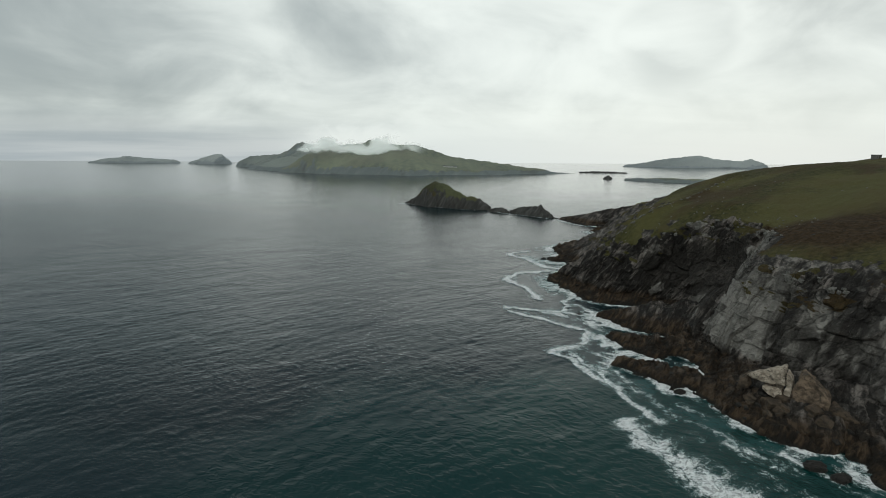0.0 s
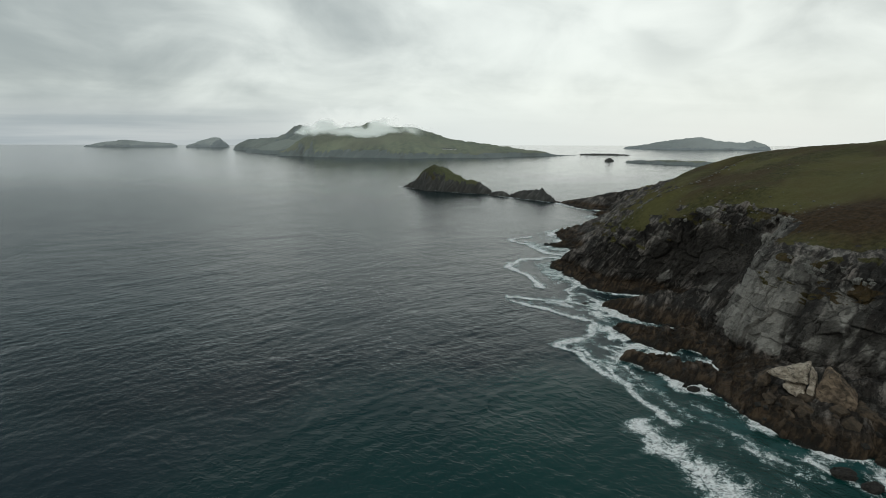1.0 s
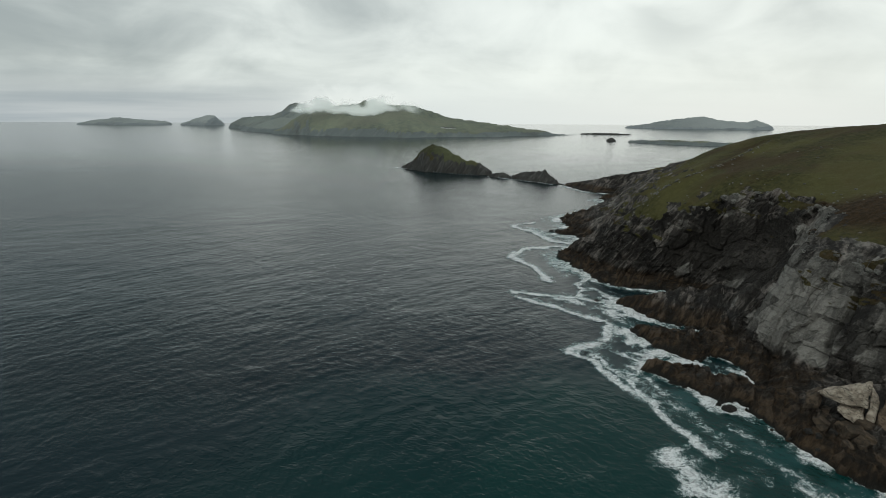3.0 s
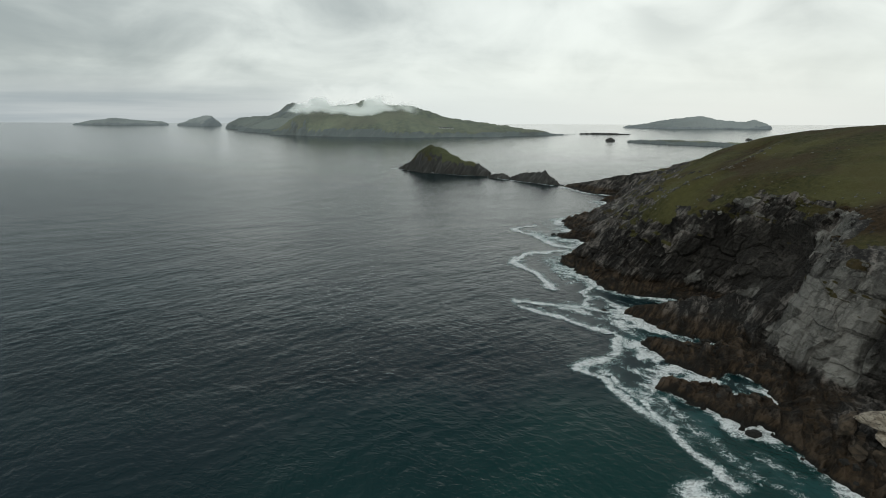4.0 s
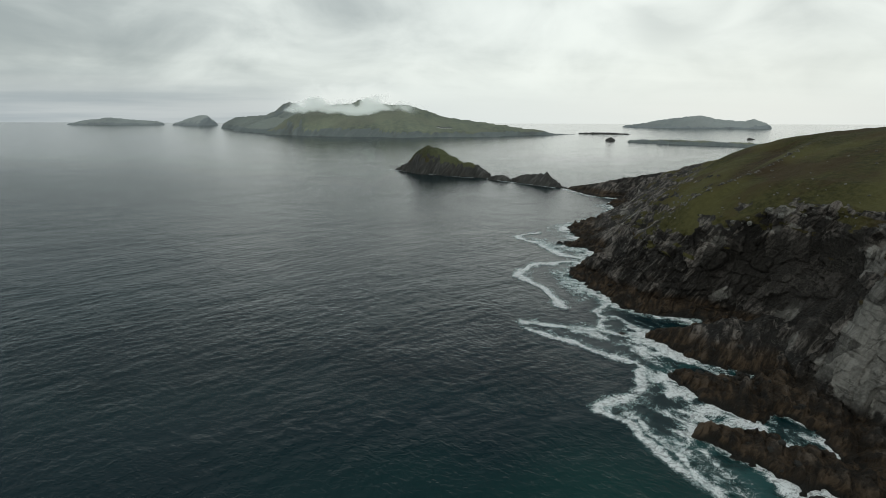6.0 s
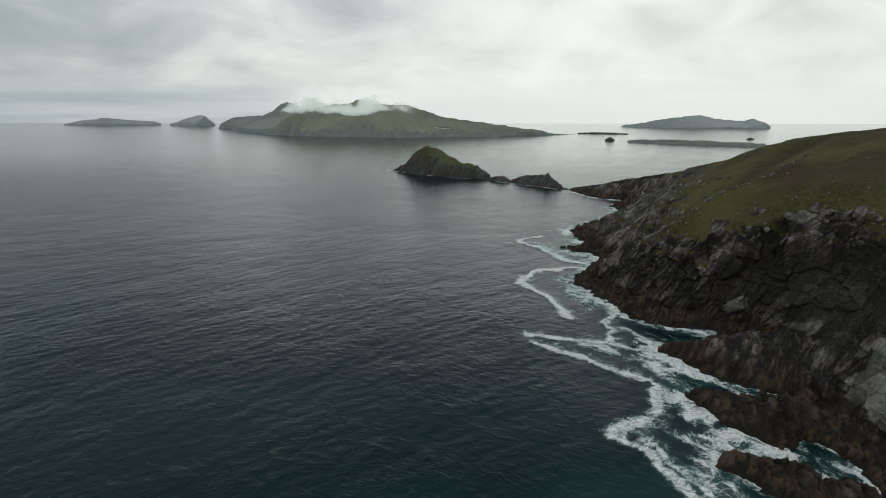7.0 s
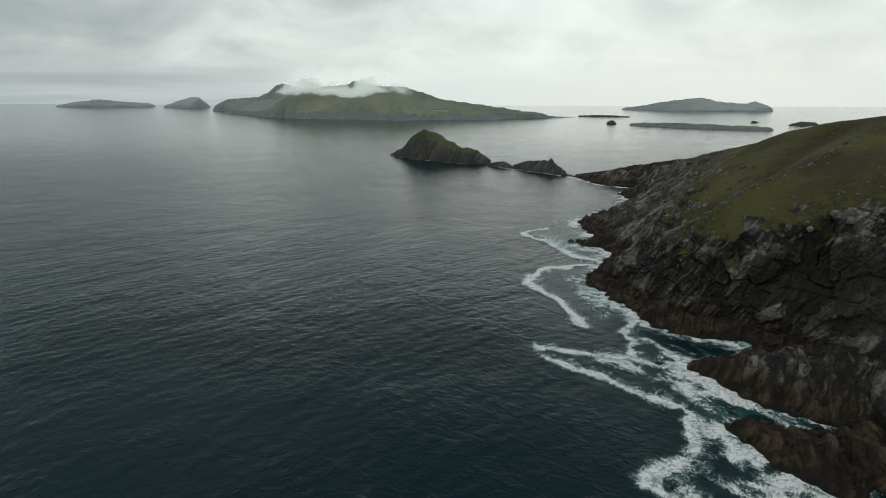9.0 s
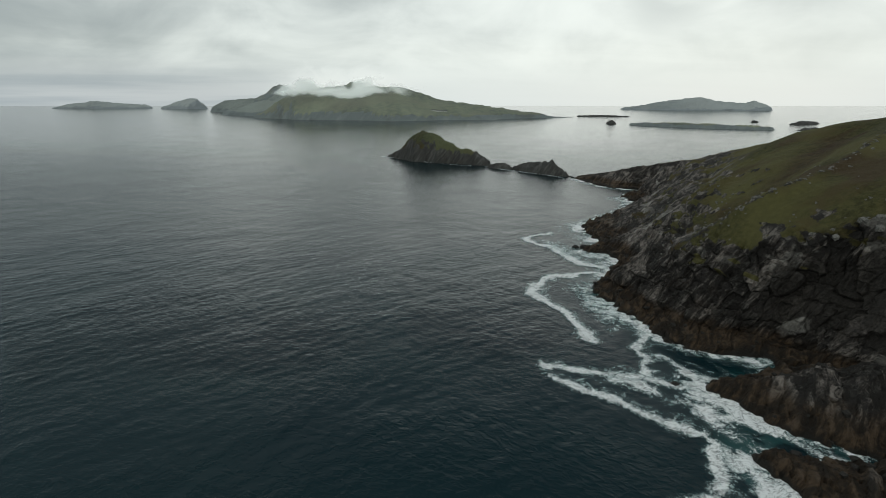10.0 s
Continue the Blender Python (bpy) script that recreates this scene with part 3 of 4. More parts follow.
    turf = turf * (1 - 0.5 * smooth(ss, 21, 23) * smooth(fbm(p / 9, 3, 61), -0.4, 0.3) * (zone < 4.6))
    # broad buttresses and gullies
    amount = np.sin(np.pi * np.clip(zone - 2, 0, 1)) ** 0.7
    d = amount * (2.6 * fbm(p / np.array((17, 17, 40.0)), 3, 7))
    # the dark hollow, the cleft beside the grey face, and its long joint
    d -= 5.5 * np.exp(-((ss - 11.6) / 1.5) ** 2) * np.exp(-((zone - 2.52) / 0.24) ** 2)
    d -= 5.5 * np.exp(-((ss - 9.85) / 0.22) ** 2) * smooth(zone, 2.0, 2.12) * smooth(zone, 2.85, 2.5)
    d += 1.6 * np.exp(-((ss - 8.3) / 0.9) ** 2) * smooth(zone, 2.0, 2.2) * smooth(zone, 3.0, 2.8)
    d -= 3.6 * np.exp(-((ss - 6.5 - 0.04 * np.sin(zone * 14)) / 0.085) ** 2) * smooth(zone, 2.05, 2.2) * smooth(zone, 2.9, 2.75)
    d -= 3.0 * np.exp(-((ss - 14.2) / 0.35) ** 2) * smooth(zone, 2.0, 2.1) * smooth(zone, 2.8, 2.4)
    # bedding, tilted towards the sea
    bed = -0.78 * p[..., 0] + 0.22 * p[..., 1] + 0.58 * p[..., 2]
    strike = 0.55 * p[..., 0] - 0.83 * p[..., 1]
    warp = 2.4 * fbm(p / 10, 3, 11)
    cloth = np.stack((bed / 8.5 + warp / 6.0, p[..., 1] / 30, p[..., 2] / 34), -1)
    ribs = ridged(cloth, 4, 13)
    clean = np.clip(pale, 0, 1)
    near = smooth(ss, 16.5, 14.0)
    d += rock * (1 - 0.75 * clean) * (1.7 - 0.7 * near) * ribs
    # great slabs that the cliff has broken into
    q = np.stack((strike / 19 + 0.1 * warp, bed / 15, p[..., 2] / 21), -1)
    val, tilt, edge = cells(q, 17)
    d += rock * near * (1 - 0.5 * clean) * (2.0 * val + 6.0 * tilt - 0.5 * (1 - smooth(edge, 0.0, 0.05)))
    # jointed blocks
    q = np.stack((strike / 8.5 + 0.05 * warp, bed / 7.0, p[..., 2] / 9.5), -1)
    val, tilt, edge = cells(q, 19)
    joint = 1 - smooth(edge, 0.015, 0.05)
    tone = 0.5 + 0.34 * val
    plane = 1 - 0.72 * clean
    rock = np.maximum(rock, 0.32 * smooth(zone, 0.9, 1.1) * (zone < 2.2))
    groove = plane * (1 - 0.8 * near)
    d += rock * ((1.7 - 0.7 * near) * plane * val + (2.0 + 0.6 * near) * tilt - 1.2 * groove * (1 - smooth(edge, 0.0, 0.05)))
    q = np.stack((strike / 3.6 + 0.06 * warp, bed / 3.4, p[..., 2] / 3.8), -1)
    val, tilt, edge = cells(q, 21)
    joint = np.maximum(joint, 0.7 * (1 - smooth(edge, 0.03, 0.10)) * smooth(fbm(p / 7, 3, 73), -0.2, 0.35))
    # block tone, with a slight lift on the far stations for haze
    tone = np.clip(tone + 0.30 * val + 0.08 * smooth(ss, 16.5, 19.5), 0, 1)
    fine = 1 - 0.45 * near
    d += rock * fine * (1.25 * plane * val + 1.6 * tilt - 0.6 * groove * (1 - smooth(edge, 0.0, 0.06)))
    q2 = np.stack((strike / 1.9, bed / 2.1, p[..., 2] / 1.5 + 0.1 * strike), -1)
    val, tilt, edge = cells(q2, 23)
    d += rock * fine * (0.42 * plane * val + 0.6 * tilt - 0.16 * groove * (1 - smooth(edge, 0.0, 0.10)))
    d += rock * 0.35 * fine * fbm(p / 1.3, 3, 29)
    # stony edge and tussocks on the turf
    land = smooth(zone, 2.9, 3.2)
    lift = land * (0.9 * fbm(p / 24, 3, 35) + 0.22 * fbm(p / 2.6, 3, 37)) * (1 - smooth(zone, 4.9, 5.3))
    lift += land * bald * 0.8 * np.abs(ridged(p / 3.0, 3, 39))
    # the stony rim of the spur and the hollow behind it
    rim, _ = line_field(p[..., 0], p[..., 1], RIM)
    hollow, _ = line_field(p[..., 0], p[..., 1], [(126, 336), (142, 342), (176, 364), (206, 390)])
    lift += land * (1.8 * np.exp(-(rim / 3.5) ** 2) - 6.0 * np.exp(-(hollow / 16) ** 2))
    turf = turf * (1 - 0.6 * np.exp(-(rim / 2.2) ** 2) * smooth(fbm(p / 2.5, 3, 49), -0.3, 0.3))
    # the shelf between the tides: low ledges, pools and guts
    shelf = smooth(zone, 0.6, 1.15) * (1 - smooth(zone, 1.8, 2.1))
    ledge = np.stack((bed / 3.6 + warp / 4, strike / 16, p[..., 2] * 0), -1)
    lift += shelf * (1.0 * ridged(ledge, 4, 43) + 0.9 * fbm(p / 6, 4, 45) + 0.15 * fbm(p / 0.9, 2, 46) - 0.1)
    d = d * (1 - 0.5 * smooth(ss, 19.5, 22) + 0.3 * smooth(ss, 25, 27))
    p = p + n * (d * small)[..., None]
    p[..., 2] += lift * small
    heath = np.exp(-((p[..., 0] - 150) / 17) ** 2 - ((p[..., 1] - 218) / 13) ** 2) + 0.75 * np.exp(-(hollow / 13) ** 2) + 0.35 * np.exp(-(rim / 4) ** 2)
    heath += 1.1 * np.exp(-((p[..., 0] - 168) / 30) ** 2 - ((p[..., 1] - 198) / 24) ** 2)
    heath += 0.55 * smooth(zone, 3.25, 3.02) * smooth(ss, 16, 14)
    # rock darkened over the great wall, right of the long joint and in upright streaks
    blackened = smooth(ss, 9.6, 10.6) * smooth(ss, 15.6, 14.2) * smooth(zone, 2.0, 2.25) * smooth(zone, 2.9, 2.6) + 0.35 * smooth(fbm(p / np.array((6, 6, 22.0)), 3, 67), 0.1, 0.6) * (zone < 3)
    blackened = blackened + 0.6 * smooth(ss, 6.5, 6.3) * smooth(zone, 2.75, 2.4) * smooth(fbm(p / 7, 3, 69), -0.2, 0.4) - 0.9 * np.clip(pale, 0, 1) * smooth(ss, 6.4, 6.8)
    fields = {"turf": turf, "pale": pale, "tone": tone, "heath": heath, "blackened": np.clip(blackened, 0, 1), "joint": 0.32 * joint * rock * smooth(fbm(p / 12, 3, 75), -0.35, 0.25)}
    zq = zone[:-1, :-1]
    parts = {}
    for name, keep, label, category in (
            ("rock_shelf", zq < 1.98, "dark wet rock foot of the cliff", "rock shelf"),
            ("cliff", (zq >= 1.98) & (zq < 3.06), "dark bedded sea cliff with clean grey jointed faces", "cliff"),
            ("hillside", (zq >= 3.06) & (zq < 5), "olive and brown rough grass hillside above the cliff", "hillside"),
            ("hill_back", zq >= 5, "rough grass on the far side of the hill", "hillside")):
        parts[name] = thing(name, grid_mesh(name, p, fields, True, keep), COAST, label, category, "structure")
        if name in ("cliff", "rock_shelf"):
            parts[name].data.polygons.foreach_set("use_smooth", np.zeros(len(parts[name].data.polygons), bool))
    return p, zone, ss


coast, coast_zone, coast_s = build_coast()


def inside_of(x, y, outline):
    """Where the places lie within a closed outline."""
    odd = np.zeros(np.shape(x), bool)
    for (ax, ay), (bx, by) in zip(outline, outline[1:] + outline[:1]):
        if ay != by:
            odd ^= ((ay > y) != (by > y)) & (x < (bx - ax) * (y - ay) / (by - ay) + ax)
    return odd


def shelf_depth(x, y):
    """Metres in from the edge of the shelf; below zero out in the water."""
    d, _ = line_field(x, y, SHELF + SHELF[:1])
    return np.where(inside_of(x, y, SHELF), d, -d)


def build_shelf():
    """The wave-cut shelf: tilted beds planed off by the sea, with ragged ledges and guts."""
    x, y = np.meshgrid(np.arange(60, 138, 0.36), np.arange(62, 266, 0.36))
    flat = np.stack((x, y, 0 * x), -1)
    d = shelf_depth(x + 0.9 * fbm(flat / 3.2, 3, 121), y + 0.9 * fbm(flat / 3.2, 3, 123)) + 0.7 * fbm(flat / 1.4, 3, 125)
    rise = 0.22 + 0.16 * smooth(y, 224, 232) + 0.10 * smooth(y, 168, 150)
    z = np.where(d > 0, 1.5 * (1 - np.exp(-d / 0.8)) + rise * np.minimum(d, 26), 0.75 * d)
    # beds run along the ledges and stand up as low steps
    u, v = -0.56 * x - 0.83 * y, 0.83 * x - 0.56 * y
    wob = fbm(flat / 9, 3, 127)
    beds = ridged(np.stack((v / 4.6 + 0.5 * wob, u / 26, 0 * x), -1), 4, 129)
    val, tilt, edge = cells(np.stack((u / 5.5 + 0.3 * wob, v / 2.6, 0 * x + 0.5), -1), 131)
    rock = smooth(d, -0.5, 1.5)
    z = z + rock * (0.8 * beds + 0.75 * val + 1.1 * tilt - 0.45 * (1 - smooth(edge, 0, 0.07)) + 0.35 * fbm(flat / 5, 3, 133) + 0.16 * fbm(flat / 0.8, 2, 135))
    z = z + 1.6 * smooth(d, 3, 9) * smooth(y, 226, 236) * (0.6 + fbm(flat / 8, 3, 137))      # the higher knoll beside the bay
    p = np.stack((x, y, np.maximum(z, -4)), -1)
    none = np.zeros_like(x)
    ob = thing("wave_cut_shelf", grid_mesh("wave_cut_shelf", p, {"turf": none, "pale": none, "tone": np.clip(0.42 + 0.4 * val, 0, 1)}, False, d[:-1, :-1] > -5), COAST,
               "brown weedy wave-cut rock shelf awash at the cliff foot", "rock shelf", "structure")
    ob.data.polygons.foreach_set("use_smooth", np.zeros(len(ob.data.polygons), bool))
    return p


shelf_ground = build_shelf()


# ---------------------------------------------------------------- islands
def land_mesh(name, ridges, step, rough, cliff, seed, power=1.25, turf_from=6.0, steep=1.0):
    """An island from ridge lines of (x, y, height, half width): slopes, a cliffed foot and weathered relief."""
    pts = np.array([q for line in ridges for q in line], float)
    pad = pts[:, 3].max() * 1.5
    xs = np.arange(pts[:, 0].min() - pad, pts[:, 0].max() + pad, step)
    ys = np.arange(pts[:, 1].min() - pad, pts[:, 1].max() + pad, step)
    x, y = np.meshgrid(xs, ys)
    flat = np.stack((x, y, np.full_like(x, seed * 3.7)), -1)
    wob = fbm(flat / (pad * 0.5), 4, seed)
    z = np.full_like(x, -9.0)
    for line in ridges:
        line = np.array(line, float)
        seg = np.hypot(*np.diff(line[:, :2], axis=0).T)
        at = np.concatenate(([0], np.cumsum(seg))) / seg.sum()
        d, along = line_field(x, y, line)
        h, w = np.interp(along, at, line[:, 2]), np.interp(along, at, line[:, 3])
        d = d * (1 + 0.28 * wob)
        z = np.maximum(z, h - (h + 6) * (d / w) ** power)
    z = z + np.where(z > 0, cliff * smooth(z, 0, cliff * 0.35 + 0.5), 0) * (1 + 0.4 * wob) * smooth(z, 0, 3)
    top = np.maximum(z, 0)
    z = z + rough * (ridged(flat / (rough * 9), 4, seed + 5) * 0.55 + 0.8 * fbm(flat / (rough * 3.2), 4, seed + 9)) * smooth(z, -1, rough * 1.5)
    slope = np.hypot(*np.gradient(z, step))
    turf = smooth(top + 3 * wob, turf_from, turf_from * 1.8 + 1) * (1 - smooth(slope, 0.75 * steep, 1.35 * steep))
    p = np.stack((x, y, np.maximum(z, -7)), -1)
    wet = z > -6.5
    keep = wet[:-1, :-1] | wet[1:, :-1] | wet[:-1, 1:] | wet[1:, 1:]
    return p, {"turf": turf, "pale": np.zeros_like(turf), "tone": np.full_like(turf, 0.5)}, keep


def island(name, ridges, step, rough, cliff, seed, mat, label, category="island", power=1.25, turf_from=6.0, split=False, steep=1.0):
    p, fields, keep = land_mesh(name, ridges, step, rough, cliff, seed, power, turf_from, steep)
    if not split:
        return thing(name, grid_mesh(name, p, fields, False, keep), mat, label, category)
    ob = tagged(new(name), label, category)
    green = fields["turf"][:-1, :-1] > 0.5
    part("rock_foot", grid_mesh("rock_foot", p, fields, False, keep & ~green), mat, ob, "dark bare rock of the shore and crags")
    part("turf_slope", grid_mesh("turf_slope", p, fields, False, keep & green), mat, ob, "green turf on the upper slopes")
    return ob


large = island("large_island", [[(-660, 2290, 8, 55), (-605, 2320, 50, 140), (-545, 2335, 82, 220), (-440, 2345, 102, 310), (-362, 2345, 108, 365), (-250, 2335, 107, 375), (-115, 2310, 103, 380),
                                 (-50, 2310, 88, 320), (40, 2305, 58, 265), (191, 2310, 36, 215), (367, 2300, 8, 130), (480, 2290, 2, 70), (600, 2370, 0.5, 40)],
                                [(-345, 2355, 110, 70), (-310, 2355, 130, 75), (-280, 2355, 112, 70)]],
               11.0, 3.2, 12.0, 3, HAZED_ISLAND, "large green island with dark low cliffs and its tops in cloud", turf_from=9, split=True)
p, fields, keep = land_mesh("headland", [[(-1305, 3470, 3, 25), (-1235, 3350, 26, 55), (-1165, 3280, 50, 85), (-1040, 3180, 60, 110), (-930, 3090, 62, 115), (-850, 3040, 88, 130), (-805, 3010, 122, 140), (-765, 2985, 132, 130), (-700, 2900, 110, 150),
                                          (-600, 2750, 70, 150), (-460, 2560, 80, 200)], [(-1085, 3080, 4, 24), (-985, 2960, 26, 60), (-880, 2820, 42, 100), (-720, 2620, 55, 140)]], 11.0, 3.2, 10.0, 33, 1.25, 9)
part("headland", grid_mesh("headland", p, fields, False, keep), HAZED_HEADLAND, large, "headland and peak at the far end, colour greyed for haze")
island("far_steep_island", [[(-1885, 4062, 8, 40), (-1810, 4065, 34, 60), (-1740, 4068, 54, 75), (-1695, 4070, 64, 80), (-1655, 4074, 62, 70), (-1628, 4080, 34, 45)]], 9, 4, 6, 5, HAZED_FAR_ISLAND,
       "hump-backed island far out at sea, haze in its pale colour", power=1.5)
island("far_long_island", [[(-2715, 4190, 6, 50), (-2630, 4200, 24, 90), (-2520, 4206, 36, 110), (-2434, 4210, 46, 110), (-2350, 4216, 36, 100), (-2262, 4225, 26, 90), (-2120, 4240, 20, 70)]], 11, 4, 6, 7, HAZED_FAR_ISLAND,
       "long low island far out at sea, haze in its pale colour", power=1.5)
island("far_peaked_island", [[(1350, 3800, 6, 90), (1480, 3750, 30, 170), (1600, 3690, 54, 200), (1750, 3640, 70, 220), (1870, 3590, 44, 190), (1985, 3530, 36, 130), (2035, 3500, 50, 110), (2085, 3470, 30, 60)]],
       14, 5, 6, 9, HAZED_FAR_ISLAND, "island with a notched rocky end on the horizon, haze in its pale colour")
island("flat_island", [[(605, 1720, 3, 26), (670, 1640, 6.5, 50), (760, 1550, 7, 55), (820, 1500, 6, 45), (865, 1470, 3, 25)]], 4, 2.2, 3, 11, HAZED_ISLAND, "low flat green-topped island fringed with rock", turf_from=5)
island("sea_stack", [[(556, 1800, 3, 12), (566, 1797, 9, 13), (577, 1795, 3, 12)]], 1.6, 1.5, 2, 13, ISLET, "small dark peaked sea stack standing alone", "sea stack", turf_from=30)
island("low_reef", [[(640, 2440, 2, 22), (700, 2430, 4, 30), (770, 2410, 3.5, 26), (838, 2380, 1.5, 20)]], 4, 1.6, 2, 15, ISLET, "low dark reef barely above the sea", "reef", turf_from=30)
island("rocky_islet", [[(1085, 1720, 1.5, 18), (1125, 1735, 6, 26), (1175, 1755, 4, 22), (1205, 1770, 1, 16)]], 3.5, 2, 3, 17, ISLET, "low rocky islet off the headland", "islet", turf_from=30)
island("tiny_islet", [[(1060, 1885, 1, 10), (1075, 1888, 5, 12), (1092, 1892, 1, 10)]], 2.5, 1.5, 2, 19, ISLET, "tiny dark islet in the sound", "islet", turf_from=30)
island("inshore_islet", [[(915, 1440, 1, 12), (940, 1450, 4, 18), (985, 1470, 3, 18)]], 2.5, 1.5, 2, 21, ISLET, "low dark islet close beyond the headland", "islet", turf_from=30)

# ledges that stand clear of the surf
LEDGES = [[(71, 335, 1.0, 4), (79, 338, 2.2, 5), (86, 350, 2.0, 5)],
          [(85, 396, 1.2, 4), (92, 397, 3.0, 6), (99, 399, 3.0, 6)],
          [(157, 548, 1.5, 5), (167, 550, 4.5, 8), (178, 554, 7, 10)],
          [(149, 654, 1.5, 5), (164, 632, 4.0, 8), (180, 606, 7.5, 10)],
          [(97, 447, 1.2, 4), (104, 447, 3.5, 6.5), (113, 450, 4.5, 7)]]
for k, ledge in enumerate(LEDGES):
    island("rock_ledge", [ledge], 0.35, 1.9, 0.5, 90 + k, COAST, "brown weedy rock ledge with surf round it", "rock ledge", 1.15, 60)

# the chain of rocks off the headland
island("dome_rock", [[(-56, 866, 2, 6), (-46, 857, 4.5, 8), (-36, 847, 9, 11), (-27, 839, 21, 15), (-18, 831, 30, 19), (-9, 826, 34, 22), (2, 819, 32, 21), (14, 810, 27, 19), (32, 796, 18, 15), (44, 788, 12, 12)],
                     [(45, 786, 14, 13), (60, 774, 9, 12), (70, 766, 4, 8)]],
       0.8, 2.2, 3.0, 23, ISLET, "steep dome-shaped sea rock with thin turf on its top", "sea rock", 2.3, 8, True, 2.0)
island("low_rock", [[(70, 744, 2, 7), (80, 737, 4.2, 10), (88, 732, 5.2, 9), (94, 727, 1.5, 6)]], 0.6, 1.0, 1.2, 25, ISLET, "low dark broken rock between the sea rocks", "sea rock", 1.4, 40)
island("horned_rock", [[(97, 731, 2, 7), (106, 721, 6.5, 13), (118, 706, 8.5, 16), (127, 692, 10.5, 15), (131, 686, 14, 13), (136, 680, 6.5, 11), (143, 670, 2, 7)]], 0.6, 1.3, 1.6, 27, ISLET, "dark sea rock with a pointed horn at one end", "sea rock", 1.3, 40)
island("awash_rock", [[(139, 675, 0.5, 3.5), (146, 667, 0.9, 3.5), (150, 662, 0.3, 3)]], 0.4, 0.5, 0.5, 29, ISLET, "string of dark rocks awash beside the headland", "sea rock", 1.3, 40)


# ---------------------------------------------------------------- the sea
def swell(x, y):
    z = np.zeros_like(x)
    rng = np.random.RandomState(5)
    for k in range(16):
        length = 34.0 * 0.80 ** k + 2.2
        a = radians(-42 + rng.uniform(-40, 40))
        kx, ky = math.cos(a) * 2 * math.pi / length, math.sin(a) * 2 * math.pi / length
        z += 0.0028 * min(length, 5.0) * np.sin(kx * x + ky * y + rng.uniform(0, 6.28) + 1.1 * np.sin(0.021 * x - 0.013 * y + k))
    return z


FOAM_LINES = [  # (x, y) along each line of foam, half width, strength
    ([(77, 431), (66, 428), (58, 419), (61, 408), (66, 398), (70, 382), (74, 370), (88, 362)], 2.8, 0.95),
    ([(84, 360), (66, 354), (54, 349), (46, 340), (44.5, 328), (51, 313), (53, 296), (54, 279)], 2.5, 0.90),
    ([(30, 270), (42, 265), (54, 262), (64, 258), (76, 255)], 3.0, 0.70),
    ([(32, 264), (42, 254), (49, 247), (60, 237), (66, 231), (65, 226), (61.5, 217), (55, 210), (44.5, 204.5), (50, 198.5), (54, 190), (56, 181), (59, 170), (64, 154), (66, 143)], 2.1, 0.76),
    ([(51, 150.5), (54.5, 141), (57.5, 133), (62.5, 121), (68, 111), (71, 106)], 5.4, 0.74),
    ([(68, 160), (74, 150), (80, 140), (88, 128)], 2.2, 0.45),
    ([(50, 202.5), (53, 199), (56, 190), (58.5, 179), (61, 170)], 2.3, 0.60),
    ([(77, 293), (71, 285), (66.5, 278), (66.5, 271), (65, 264), (66, 258)], 2.2, 0.72),
    ([(64, 345), (62, 330), (66, 312), (72, 300)], 6.0, 0.44),
    ([(-72, 866), (-62, 862), (-54, 852), (-44, 846)], 2.4, 0.75),
    ([(-48, 842), (-36, 831), (-22, 816), (-6, 801), (8, 790)], 1.6, 0.62),
    ([(10, 781), (24, 775), (40, 766), (56, 757)], 1.5, 0.5),
    ([(62, 752), (72, 742), (84, 724), (98, 708), (112, 692), (127, 673), (140, 656)], 1.7, 0.62),
    ([(146, 655), (158, 634), (172, 606), (182, 584)], 3.0, 0.7),
    ([(166, 572), (158, 548), (160, 530), (140, 508)], 3.4, 0.62),
    ([(120, 486), (108, 466), (100, 456), (94, 450)], 3.0, 0.55),
    ([(68, 420), (74, 405), (80, 390), (84, 372)], 7.0, 0.50),
]


def build_sea():
    def axis(lo, hi, step, far_lo, far_hi, grow):
        a = list(np.arange(lo, hi + step, step))
        d = step
        while a[-1] < far_hi:
            d *= grow
            a.append(a[-1] + d)
        d = step
        while a[0] > far_lo:
            d *= grow
            a.insert(0, a[0] - d)
        return np.array(a)
    xs = axis(-170, 125, 1.0, -7500, 7500, 1.045)
    ys = axis(75, 400, 1.0, -2500, 7000, 1.045)
    x, y = np.meshgrid(xs, ys)
    near = smooth(np.hypot(x, y - 150), 1500, 500)
    z = swell(x, y) * near
    shore, _ = line_field(x, y, WATERLINE)
    inland = x > np.interp(y, [q[1] for q in WATERLINE[2:30]], [q[0] for q in WATERLINE[2:30]])
    gate = smooth(y, 700, 450)
    soft = np.stack((x, y, 0 * x), -1)
    tint = fbm(soft / 45, 3, 51)
    shallow = gate * np.where(inland, 1, smooth(shore + 30 * tint, 75, 5)) * smooth(y, 235, 110)
    shallow = np.clip(shallow + 0.75 * smooth(np.hypot((x - 20) / 1.5, y - 105) + 25 * tint, 85, 5), 0, 1)
    coastal = np.minimum(shore, np.maximum(-shelf_depth(x, y), 0))
    churn = gate * smooth(coastal + 5 * tint, 13, 1) * smooth(fbm(soft / 7, 4, 53), 0.0, 0.6)
    return thing("sea", grid_mesh("sea", np.stack((x, y, z), -1), {"shallow": shallow * 0.8, "churn": churn}, False), WATER,
                 "dark teal sea with a light chop under cloud", "sea", "structure")


build_sea()


